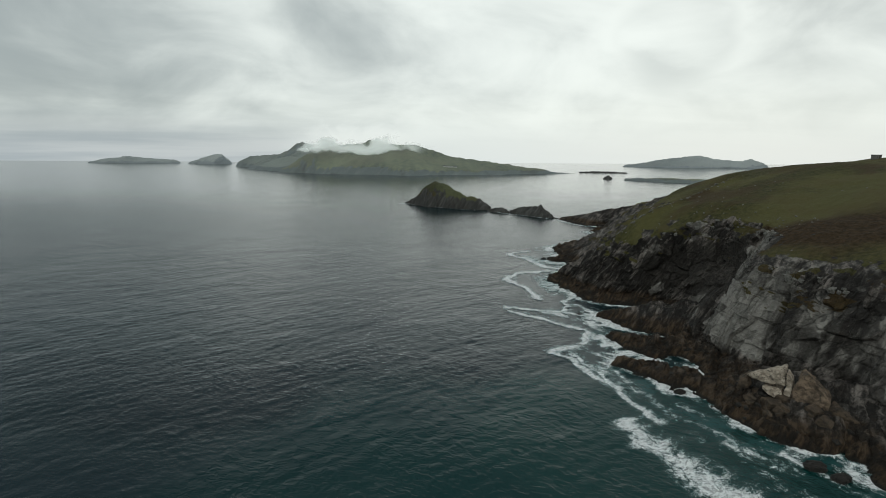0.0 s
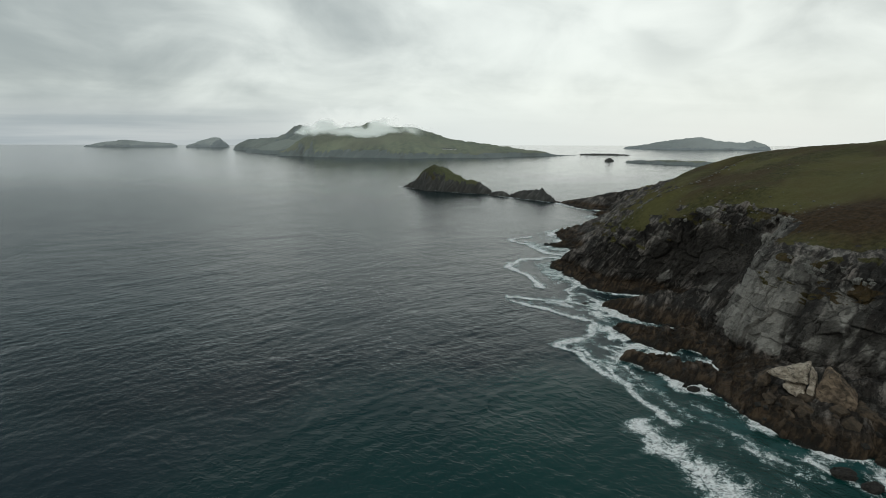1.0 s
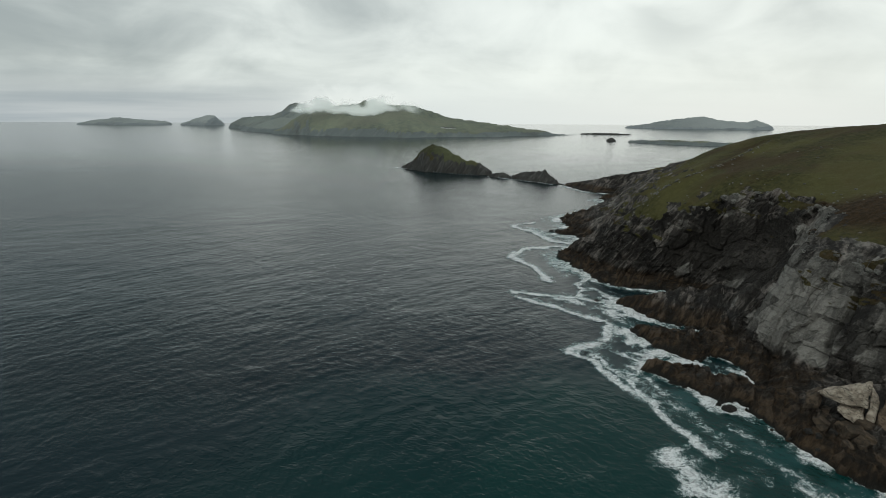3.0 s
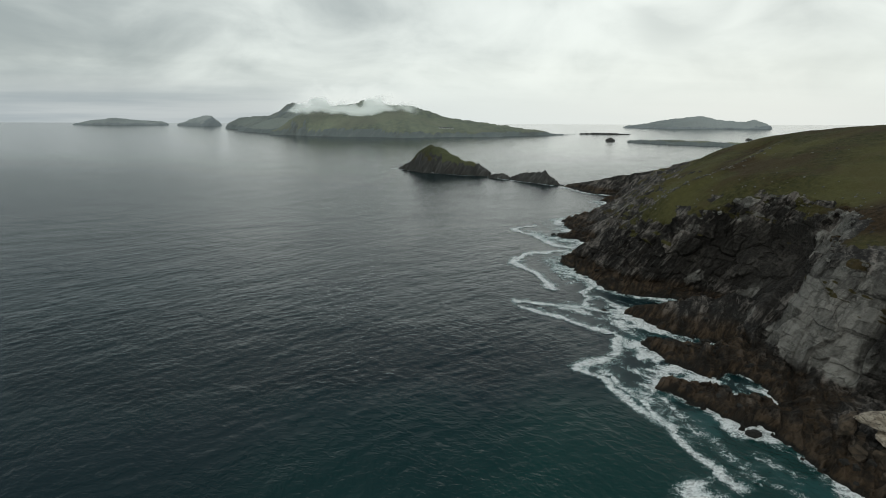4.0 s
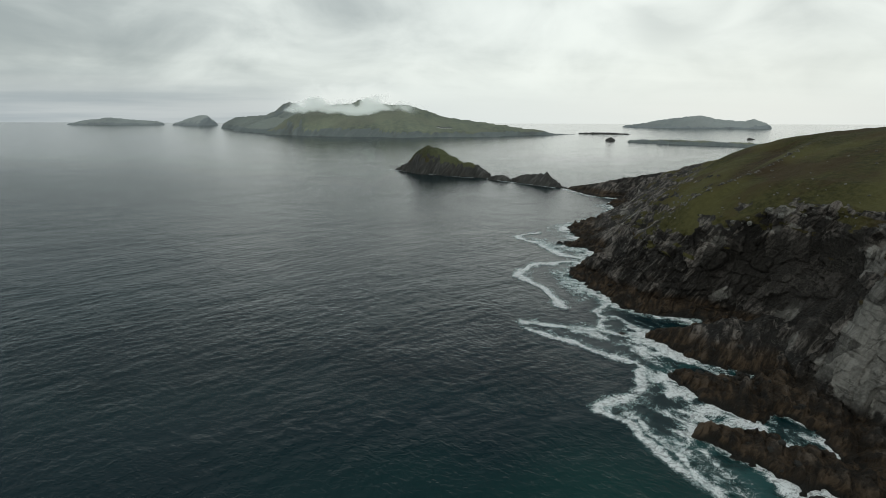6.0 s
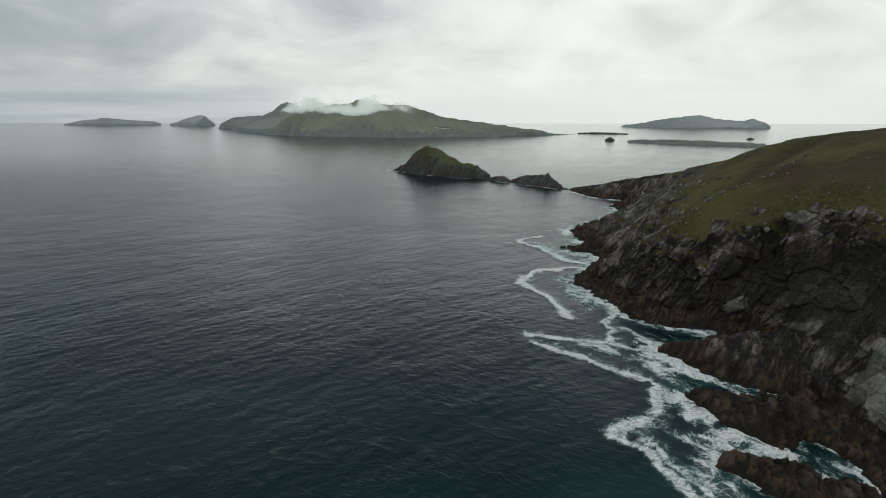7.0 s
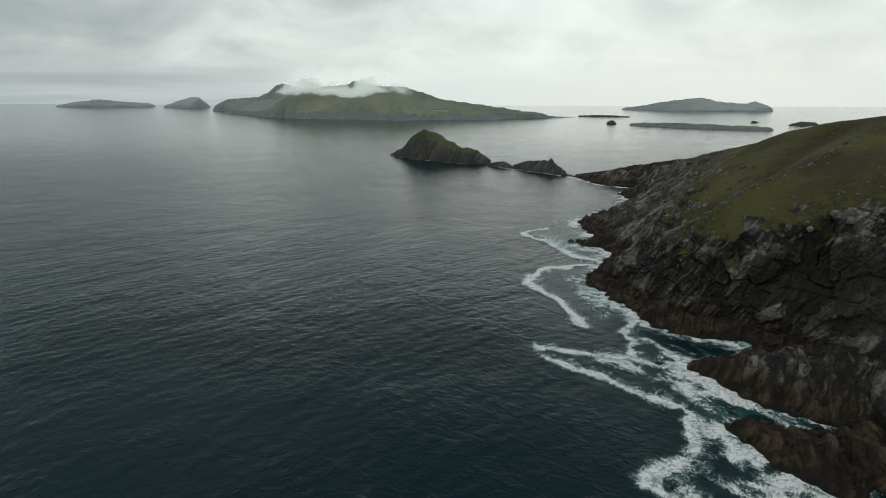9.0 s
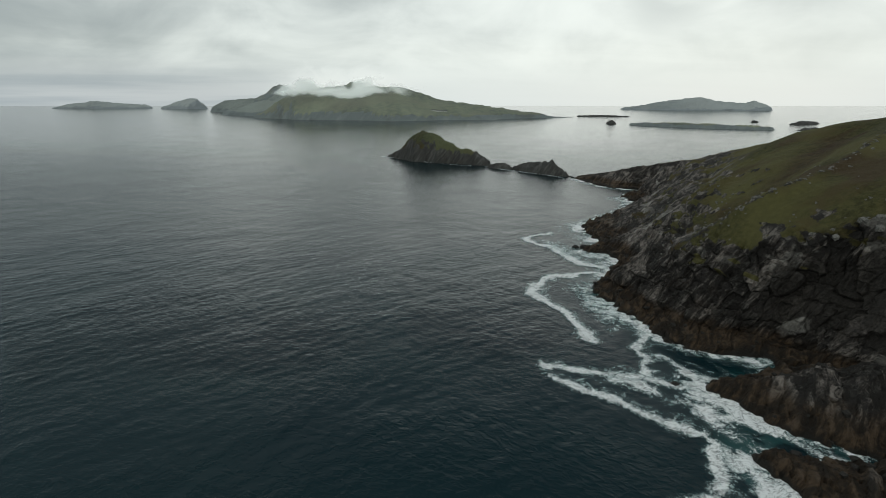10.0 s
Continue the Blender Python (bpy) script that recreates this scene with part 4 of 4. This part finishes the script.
def foam_strip(line, half, strength, lift, seed):
    """A drifting line of foam laid over the waves."""
    pts = np.array(line, float)
    s = np.linspace(0, len(pts) - 1, len(pts) * 26)
    c = spline(pts, s)
    t = np.gradient(c, axis=0)
    t /= np.hypot(*t.T)[:, None] + 1e-9
    side = np.column_stack((-t[:, 1], t[:, 0]))
    v = np.linspace(-2.4, 3.6, 31)
    wid = 0.85 * half * (1 + 0.5 * fbm(np.column_stack((s * 1.7, s * 0, s * 0 + seed)), 3, seed))
    sway = 0.8 * half * fbm(np.column_stack((s * 1.1, s * 0 + 4, s * 0 + seed)), 4, seed + 3)
    p = c[:, None, :] + side[:, None, :] * (v[None, :, None] * wid[:, None, None] + sway[:, None, None])
    foam = 1.15 * strength * np.exp(-np.abs(v) ** 2.2)[None, :] * smooth(np.minimum(s, s[-1] - s), 0.0, 0.5)[:, None]
    # one clean edge, one ragged trailing edge
    foam = foam + 0.40 * strength * np.exp(-((v - 1.5) / 1.1) ** 2)[None, :] * smooth(np.minimum(s, s[-1] - s), 0.1, 0.8)[:, None]
    z = swell(p[..., 0], p[..., 1]) + lift
    return thing("foam_line", grid_mesh("foam_line", np.concatenate((p, z[..., None]), -1), {"foam": foam}, False, foam[:-1, :-1] > 0.02), FOAM,
                 "drifting line of white foam on the sea", "foam", "stuff", "foam lines")


for k, (line, half, strength) in enumerate(FOAM_LINES):
    foam_strip(line, half, strength, 0.17 + 0.012 * k, 60 + k)


def shore_foam():
    s = np.linspace(13.6, 30.9, 1100)
    w = spline(WATERLINE, s)
    b = spline(FOOT, s)[:, :2]
    out = w - b
    out /= np.hypot(*out.T)[:, None] + 1e-6
    k = 25
    for axis_ in (0, 1):
        out[:, axis_] = np.convolve(np.pad(out[:, axis_], k, "edge"), np.ones(2 * k + 1) / (2 * k + 1), "valid")
    v = np.linspace(-0.9, 1.0, 60)
    reach = np.interp(s, (13, 15, 17, 19, 22, 25, 28, 31), (7, 9, 11, 14, 22, 18, 18, 9))
    p = w[:, None, :] + out[:, None, :] * (v[None, :, None] * reach[:, None, None])
    q = np.stack((p[..., 0] / 6, p[..., 1] / 6, np.zeros(p.shape[:2])), -1)
    foam = np.clip(1.0 - np.abs(v) ** 0.8, 0, 1)[None, :] * (0.62 + 0.55 * fbm(q, 3, 71) + 0.26 * smooth(s, 18, 21)[:, None]) + 0.15 * smooth(np.abs(v), 1.0, 0.7)[None, :]
    z = swell(p[..., 0], p[..., 1]) + 0.07
    thing("shore_foam", grid_mesh("shore_foam", np.concatenate((p, z[..., None]), -1), {"foam": foam}, True), FOAM,
          "white broken surf and lacy foam along the rocks", "surf", "stuff")


shore_foam()

# (x, y, radius, strength): where the swell breaks white
BREAKERS = [(81, 243, 4.5, 0.55), (84.5, 235, 4.0, 0.55), (88, 231, 3, 0.4), (72, 216, 5.5, 0.75), (74, 210, 4, 0.45), (78, 205, 4.5, 0.5), (92, 271, 5, 0.32), (85, 277, 4, 0.4), (77, 291, 5, 0.75),
            (84, 194.5, 3, 0.5), (96, 192, 4, 0.5), (96, 183, 3, 0.45), (72, 201, 5, 0.4), (78, 197, 4, 0.45), (79, 170, 5, 0.75), (84, 168, 3.5, 0.6), (90, 145, 4, 0.4), (97, 131, 5, 0.55), (104, 121, 6, 0.5),
            (78, 256, 3, 0.4), (74, 182, 4, 0.35), (70, 308, 5, 0.8), (75, 299, 5, 0.85), (66, 317, 5, 0.55), (80, 284, 4, 0.6), (84, 239, 4, 0.3), (70, 223, 4, 0.5), (72, 250, 6, 0.32), (68, 240, 6, 0.30), (76, 234, 6, 0.32), (73, 262, 5, 0.30), (52, 259, 4, 0.22), (60, 256, 5, 0.28), (44, 260, 4, 0.18), (98, 224.5, 2.2, 0.4), (66, 226, 4, 0.3), (75, 140, 4, 0.28), (82, 134, 4.5, 0.30), (88, 126, 5, 0.30), (66, 204, 4, 0.22), (63, 186, 4, 0.25), (60, 176, 3, 0.2), (68, 198, 5, 0.42), (73, 203, 5, 0.35), (64, 190, 4.5, 0.45)]


def surf():
    """The broken water between the outer foam line and the shelf."""
    x, y = np.meshgrid(np.arange(34, 116, 0.55), np.arange(92, 338, 0.55))
    flat = np.stack((x, y, 0 * x), -1)
    d = np.minimum(np.maximum(-shelf_depth(x, y), 0), line_field(x, y, WATERLINE[13:20])[0])
    outer = FOAM_LINES[3][0]
    front = np.interp(y, [q[1] for q in outer[::-1]], [q[0] for q in outer[::-1]])
    front = np.where(y > 264, 62 - 0.10 * (y - 264), np.where(y < 143, 66 + 0.42 * (143 - y), front))
    zone = smooth(x, front - 1, front + 7)
    u, v = 0.45 * x - 0.89 * y, 0.89 * x + 0.45 * y
    streak = fbm(np.stack((v / 4.0, u / 13, 0 * x), -1) + 0.35 * fbm(flat / 12, 3, 141)[..., None], 4, 143)
    foam = (0.14 + 0.40 * streak) * zone + 0.60 * np.exp(-(d / 1.7) ** 1.2) * (0.75 + 0.6 * fbm(flat / 4, 3, 145))
    for bx, by, radius, strength in BREAKERS:
        away = np.hypot(x - bx, y - by) + 0.5 * radius * fbm(flat / 4.5, 3, 147)
        foam = foam + 1.15 * strength * smooth(away, 1.5 * radius, 0.2 * radius)
    rim = smooth(x, 34, 40) * smooth(y, 338, 322) * smooth(y, 92, 100)
    z = swell(x, y) + 0.13
    foam = np.clip(foam, 0, 0.95) * rim * smooth(zone, 0.0, 0.4)
    thing("broken_surf", grid_mesh("broken_surf", np.stack((x, y, z), -1), {"foam": foam}, False, (foam[:-1, :-1] > 0.02) & (shelf_depth(x, y)[:-1, :-1] < 3)), FOAM,
          "white broken surf and lacy foam round the ledges", "surf", "stuff")


surf()


# ---------------------------------------------------------------- loose rocks
def rock_mesh(name, seed, points=14, flat=0.8, bevel=0.02, cuts=1):
    """An angular block about 1 m across: the hull of random corners, with worn edges and uneven faces."""
    rng = random.Random(seed)
    bm = bmesh.new()
    corners = [(a, b, c) for a in (-1, 1) for b in (-1, 1) for c in (-1, 1)]
    for k in range(points):
        a, b, c = corners[k % 8]
        v = Vector((a * rng.uniform(0.22, 0.5), b * rng.uniform(0.22, 0.5), c * rng.uniform(0.22, 0.5)))
        bm.verts.new((v.x, v.y, v.z * flat))
    bmesh.ops.convex_hull(bm, input=bm.verts)
    bmesh.ops.delete(bm, geom=[v for v in bm.verts if not v.link_faces], context="VERTS")
    bmesh.ops.dissolve_limit(bm, angle_limit=radians(14), verts=bm.verts, edges=bm.edges)
    bmesh.ops.bevel(bm, geom=bm.edges[:], offset=bevel, segments=1, affect="EDGES")
    bmesh.ops.triangulate(bm, faces=bm.faces)
    for _ in range(cuts):
        bmesh.ops.subdivide_edges(bm, edges=bm.edges[:], cuts=1, use_grid_fill=True)
    for v in bm.verts:
        v.co *= 1 + 0.03 * noise.noise(v.co * 4 + Vector((seed, 0, 0))) + 0.025 * noise.noise(v.co * 11 + Vector((0, seed, 0)))
    mesh = bpy.data.meshes.new(name)
    bm.to_mesh(mesh)
    bm.free()
    return mesh


def ground_at(x, y, lo=2.9, hi=4.9):
    """The height and index of the land nearest to a place, between two zones."""
    ok = (coast_zone >= lo) & (coast_zone <= hi)
    d = np.where(ok, (coast[..., 0] - x) ** 2 + (coast[..., 1] - y) ** 2, 1e12)
    k = np.unravel_index(np.argmin(d), d.shape)
    return coast[k]


def scatter(name, meshes, places, sizes, mat, label, category, group, sink=0.3, seed=0):
    rng = random.Random(seed)
    for m in meshes:
        if not m.materials:
            m.materials.append(mat)
    for (x, y, z), size in zip(places, sizes):
        ob = tagged(new(name, rng.choice(meshes)), label, category, group)
        ob.matrix_world = pose(x, y, z + size * (0.36 - sink), rng.uniform(-18, 18), rng.uniform(-18, 18), rng.uniform(0, 360)) @ Matrix.Diagonal(
            (size * rng.uniform(0.8, 1.35), size * rng.uniform(0.75, 1.2), size * rng.uniform(0.7, 1.1), 1))


def pick(rng, count, z_lo, z_hi, s_lo, s_hi, min_height=-9.0):
    """Random places on the coast between two zones and two stations."""
    ok = np.argwhere((coast_zone > z_lo) & (coast_zone < z_hi) & (coast_s > s_lo) & (coast_s < s_hi) & (coast[..., 2] > min_height))
    return [tuple(coast[tuple(ok[rng.randrange(len(ok))])]) for _ in range(count)]


rng = random.Random(4)
stones = [rock_mesh("stone", k, 12) for k in range(6)]
blocks = [rock_mesh("block", 20 + k, 14, 0.8, 0.03, 2) for k in range(8)]
wet_blocks = [rock_mesh("wet_block", 40 + k, 14, 0.7, 0.03, 2) for k in range(8)]

scatter("field_stone", stones, pick(rng, 70, 3.05, 4.3, 9.0, 18.0), [rng.uniform(0.4, 1.0) for _ in range(70)], GREY_STONE,
        "pale grey stone lying in rough grass", "stone", "stones on the hillside", 0.2, 1)
scatter("field_stone", stones, pick(rng, 120, 2.95, 3.9, 17.0, 25.0), [rng.uniform(0.4, 1.3) for _ in range(120)], GREY_STONE,
        "pale grey stone lying in rough grass", "stone", "stones on the hillside", 0.25, 2)
rim = []
for k in range(64):
    t = rng.random() ** 0.8
    x, y = np.interp(t, np.linspace(0, 1, len(RIM)), [q[0] for q in RIM]), np.interp(t, np.linspace(0, 1, len(RIM)), [q[1] for q in RIM])
    rim.append(tuple(ground_at(x + rng.gauss(0, 1.3), y + rng.gauss(0, 1.3))))
scatter("rim_block", blocks, rim, [rng.uniform(0.4, 1.3) for _ in rim], GREY_STONE, "weathered grey block on the stony rim of the spur", "rock", "blocks on the spur", 0.35, 3)
top = pick(rng, 70, 2.92, 3.10, 3.0, 15.0)
scatter("edge_block", blocks, top, [rng.uniform(0.8, 2.4) for _ in top], GREY_STONE, "grey jointed block at the edge of the cliff", "rock", "blocks at the cliff edge", 0.4, 4)
dry = np.argwhere((shelf_ground[..., 2] > 0.6) & (shelf_ground[..., 0] < 118) & (shelf_ground[..., 1] > 100))
low = pick(rng, 40, 1.1, 2.1, 14.0, 24.0, 0.2) + [tuple(shelf_ground[tuple(dry[rng.randrange(len(dry))])]) for _ in range(80)]
scatter("shore_block", wet_blocks, low, [rng.uniform(0.5, 2.2) for _ in low], DARK_STONE, "dark wet fallen block on the rock shelf", "rock", "blocks on the shelf", 0.3, 5)

# the tan sandstone outcrop at the foot of the grey face
def slab_mesh(name, corners, seed, bevel=0.25):
    """A great broken slab: the hull of its corners, with worn edges and hackly faces."""
    bm = bmesh.new()
    for c in corners:
        bm.verts.new(c)
    bmesh.ops.convex_hull(bm, input=bm.verts)
    bmesh.ops.delete(bm, geom=[v for v in bm.verts if not v.link_faces], context="VERTS")
    bmesh.ops.dissolve_limit(bm, angle_limit=radians(8), verts=bm.verts, edges=bm.edges)
    bmesh.ops.bevel(bm, geom=bm.edges[:], offset=bevel, segments=1, affect="EDGES")
    bmesh.ops.triangulate(bm, faces=bm.faces)
    for _ in range(4):
        bmesh.ops.subdivide_edges(bm, edges=[e for e in bm.edges if e.calc_length() > 0.7], cuts=1)
        bmesh.ops.triangulate(bm, faces=bm.faces)
    for v in bm.verts:
        q = v.co * 0.28 + Vector((seed * 3.1, 0, 0))
        v.co += v.normal * (0.55 * noise.noise(q) + 0.35 * noise.noise(q * 2.6) + 0.18 * noise.noise(q * 7))
    mesh = bpy.data.meshes.new(name)
    bm.to_mesh(mesh)
    bm.free()
    return mesh


# across the slope, into it, up: the corners of each slab
SLABS = [(TAN_STONE, "pale tan wedge-shaped sandstone slab leaning on the cliff foot",
          [(-6, 0, 2.4), (-4.6, 0.4, 3.9), (-1, 0.5, 4.8), (6.4, 0, 9), (6.8, 0, 1.2), (0, -0.8, 1.0), (-4, 3, 4), (6.4, 3, 9.2), (6.6, 4, 0), (-4, 4, 0)]),
         (TAN_STONE, "pale tan broken block under the sandstone slab", [(-0.5, -1, -0.6), (6, -1.2, -0.4), (6.5, -1.5, -3.6), (1.5, -1.5, -3), (0, 4, 0), (6, 4, 0), (6, 4, -4)]),
         (TAN_STONE, "upright tan sandstone rib at the cliff foot", [(6.6, -0.8, -9), (9.2, -1, -9), (9, -0.2, 3.5), (7.2, 0, 6.5), (9, 5, 4), (7, 5, 6.5), (7, 5, -9), (9.4, 5, -9)]),
         (RUST_STONE, "rounded rust-brown sandstone mass at the cliff foot",
          [(9.4, -1.5, -6), (9.6, -1, 2), (12, -0.5, 7.5), (14, -0.3, 8.5), (18.4, -0.8, 3.4), (21.6, -1.4, -1), (20.6, -2.4, -7), (14, -3.4, -9), (12, 6, 8), (21, 6, 0), (21, 6, -8), (10, 6, -8)]),
         (BROWN_STONE, "dark brown sandstone block beside the rust-brown mass", [(20, -1, -3), (24, -1.4, -2), (30, -2, -5), (29, -2.5, -9), (20, -2, -9), (22, 5, -2), (30, 5, -5), (20, 5, -9), (30, 5, -9)]),
         (BROWN_STONE, "dark brown sandstone block beside the pale slab", [(-9, -0.5, -1), (-5.4, -0.5, 3.2), (-5.2, -0.8, -3), (-9, -1.4, -4), (-9, 5, 0), (-5, 5, 3), (-5, 5, -4), (-9, 5, -4)]),
         (BROWN_STONE, "brown weed-stained rock under the sandstone slabs", [(-4, -3, -5), (6, -3, -4.4), (6, -4.5, -9), (-3, -5, -9), (6, 5, -4), (-4, 5, -4), (6, 5, -10), (-4, 5, -10)])]
for k, (stone, label, corners) in enumerate(SLABS):
    ob = thing("outcrop_block", slab_mesh("outcrop_block", corners, k), stone, label, "rock", "", "tan outcrop")
    ob.matrix_world = pose(101.2, 154.4, 9.0, 0, 0, -40) @ Matrix.Diagonal((0.80, 0.9, 0.78, 1))
lump = random.Random(11)
for k in range(14):
    t = lump.random() * 0.9
    x = np.interp(t, (0, 0.5, 1), (97, 102, 113)) + lump.gauss(0, 1.6)
    y = np.interp(t, (0, 0.5, 1), (155, 145, 131)) + lump.gauss(0, 1.6)
    ground = shelf_ground[np.unravel_index(np.argmin((shelf_ground[..., 0] - x) ** 2 + (shelf_ground[..., 1] - y) ** 2), shelf_ground.shape[:2])][2]
    size = lump.uniform(1.2, 3.6)
    ob = thing("outcrop_block", rock_mesh("outcrop_block", 300 + k, 17, 0.9, 0.02, 2), BROWN_STONE, "brown sandstone block fallen at the cliff foot", "rock", "", "tan outcrop")
    ob.matrix_world = pose(x, y, ground + 0.05 * size, lump.uniform(-18, 18), 16 + lump.uniform(-16, 16), -40 + lump.uniform(-40, 40)) @ Matrix.Diagonal((size * 1.35, size * 1.05, size * 1.1, 1))
# rocks awash off the shelf
def worn_rock_mesh(name, seed):
    """A sea-worn rock about 1 m across, humped and knobbly."""
    bm = bmesh.new()
    bmesh.ops.create_icosphere(bm, subdivisions=4, radius=0.5)
    for v in bm.verts:
        q = v.co * 2.2 + Vector((seed * 1.7, 0, 0))
        v.co *= 1 + 0.34 * noise.noise(q) + 0.16 * noise.noise(q * 2.7) + 0.07 * noise.noise(q * 7)
        v.co.z *= 0.72
    mesh = bpy.data.meshes.new(name)
    bm.to_mesh(mesh)
    bm.free()
    return mesh


for k, (x, y, size) in enumerate(((96.6, 123.6, 4.6), (99.8, 118.4, 4.2), (81, 167, 3.4), (70, 256, 1.8), (84, 399, 4.4), (80, 400, 3.0))):
    ob = thing("awash_rock", worn_rock_mesh("awash_rock", k), DARK_STONE, "black rounded rock awash in the surf", "rock", "", "rocks awash")
    ob.matrix_world = pose(x, y, 0.35, 5, 4, x * 20) @ Matrix.Diagonal((size * 1.15, size * 0.9, size, 1))


# ---------------------------------------------------------------- buildings
def wall_material():
    m, g, bsdf, where = material("rough_stone_wall")
    n = g.noise(where, 3.0, 6, 0.65)
    g.link(g.mix(g.step(n, 0.35, 0.65), (0.08, 0.075, 0.068), (0.24, 0.23, 0.21)), bsdf.inputs["Base Color"])
    bsdf.inputs["Roughness"].default_value = 0.9
    bump(g, bsdf, n, 0.7, 0.1)
    return m


def plain_material(name, a, b, scale=2.0):
    m, g, bsdf, where = material(name)
    g.link(g.mix(g.step(g.noise(where, scale, 5, 0.6), 0.35, 0.65), a, b), bsdf.inputs["Base Color"])
    bsdf.inputs["Roughness"].default_value = 0.8
    return m


STONE_WALL = wall_material()
WHITEWASH = plain_material("whitewash", (0.70, 0.70, 0.68), (0.82, 0.82, 0.80))
SLATE = plain_material("dark_slate", (0.06, 0.065, 0.07), (0.11, 0.115, 0.12))
GLASS = plain_material("dark_window_glass", (0.02, 0.022, 0.025), (0.03, 0.032, 0.035))


def lookout_hut():
    gx, gy, gz = ground_at(272, 333, 3.5, 5.3)
    hut = tagged(new("lookout_hut"), "small square grey stone lookout hut on the hill crest", "hut")
    hut.matrix_world = pose(gx, gy, gz - 0.3, 0, 0, 24)
    for x, y, sx, sy in ((0, -1.7, 4.2, 0.5), (0, 1.7, 4.2, 0.5), (-1.85, 0, 0.5, 2.9), (1.85, 0, 0.5, 2.9)):
        if (x, y) == (0, -1.7):
            for px, w in ((-1.35, 1.5), (1.35, 1.5)):
                part("wall", box_mesh("wall", (w, sy, 2.9), (px, y, 1.45), 0.05), STONE_WALL, hut)
            part("lintel", box_mesh("lintel", (1.2, sy, 0.7), (0, y, 2.55), 0.03), STONE_WALL, hut)
        else:
            part("wall", box_mesh("wall", (sx, sy, 2.9), (x, y, 1.45), 0.05), STONE_WALL, hut)
    part("roof_slab", box_mesh("roof_slab", (4.6, 4.3, 0.25), (0, 0, 3.02), 0.05), SLATE, hut, "flat dark roof slab")


lookout_hut()


def island_height(x, y):
    hit, place, *_ = scene.ray_cast(bpy.context.evaluated_depsgraph_get(), (x, y, 900), (0, 0, -1))
    return place.z if hit else 0.0


def cottage(x, y, turn, length):
    house = tagged(new("cottage"), "small white gabled cottage on the island slope", "house", "island cottages")
    house.matrix_world = pose(x, y, island_height(x, y) - 0.6, 0, 0, turn)
    w, h = 6.0, 3.4
    part("wall", box_mesh("wall", (length, w, h), (0, 0, h / 2), 0.04), WHITEWASH, house)
    bm = bmesh.new()
    a = [bm.verts.new((sx * (length / 2 + 0.3), sy, z)) for sx in (-1, 1) for sy, z in ((-w / 2 - 0.3, h), (0, h + 2.6), (w / 2 + 0.3, h))]
    for f in ((0, 1, 2), (5, 4, 3), (0, 3, 4, 1), (1, 4, 5, 2), (2, 5, 3, 0)):
        bm.faces.new([a[k] for k in f])
    mesh = bpy.data.meshes.new("roof")
    bm.to_mesh(mesh)
    bm.free()
    part("roof", mesh, SLATE, house, "dark slate gable roof")
    for px in (-length * 0.3, length * 0.3):
        part("window", box_mesh("window", (1.1, 0.12, 1.2), (px, -w / 2 - 0.03, 1.8), 0.02), GLASS, house)
    part("door", box_mesh("door", (1.1, 0.12, 2.1), (0, -w / 2 - 0.03, 1.05), 0.02), SLATE, house)
    part("chimney", box_mesh("chimney", (0.9, 0.9, 1.8), (length * 0.4, 0, h + 2.6), 0.04), WHITEWASH, house)


bpy.context.view_layer.update()
for x, y, turn, length in ((16, 2118, 10, 13), (30, 2122, -15, 15), (45, 2116, 20, 11), (60, 2124, 5, 9)):
    cottage(x, y, turn, length)


# ---------------------------------------------------------------- cloud on the island
def cloud_layer(parent, x0, x1, y0, z_low, z_high, lean, peak):
    """A sheet of drifting mist that leans over the slope, thin towards its rim."""
    u, v = np.meshgrid(np.linspace(0, 1, 90), np.linspace(0, 1, 40))
    arch = np.sin(np.pi * u) ** 0.6
    ragged = fbm(np.stack((u * 7, v * 1.5, 0 * u + x0 * 0.01), -1), 3, 81)
    p = np.stack((x0 + (x1 - x0) * u, y0 + lean * v, z_low + (z_high - z_low) * v * (0.55 + 0.45 * arch)), -1)
    thick = smooth(u, 0, 0.3) * smooth(u, 1, 0.6) * smooth(v + 0.10 * ragged, 0.02, 0.42) * smooth(v + 0.24 * ragged, 1.0, 0.48)
    thick = thick * (1 - 0.55 * np.exp(-((p[..., 0] + 298) / 20) ** 2) * smooth(v, 0.25, 0.5))      # thin round the summit
    part("mist_layer", grid_mesh("mist_layer", p, {"thick": thick * peak}), MIST, parent)


bank = tagged(new("cloud_bank"), "low white cloud wrapped round the island tops", "cloud")
for x0, x1, y0, z_low, z_high, lean, peak in ((-640, 40, 2160, 60, 172, 70, 0.95), (-780, -430, 2720, 70, 160, 40, 0.8)):
    cloud_layer(bank, x0, x1, y0, z_low, z_high, lean, peak)
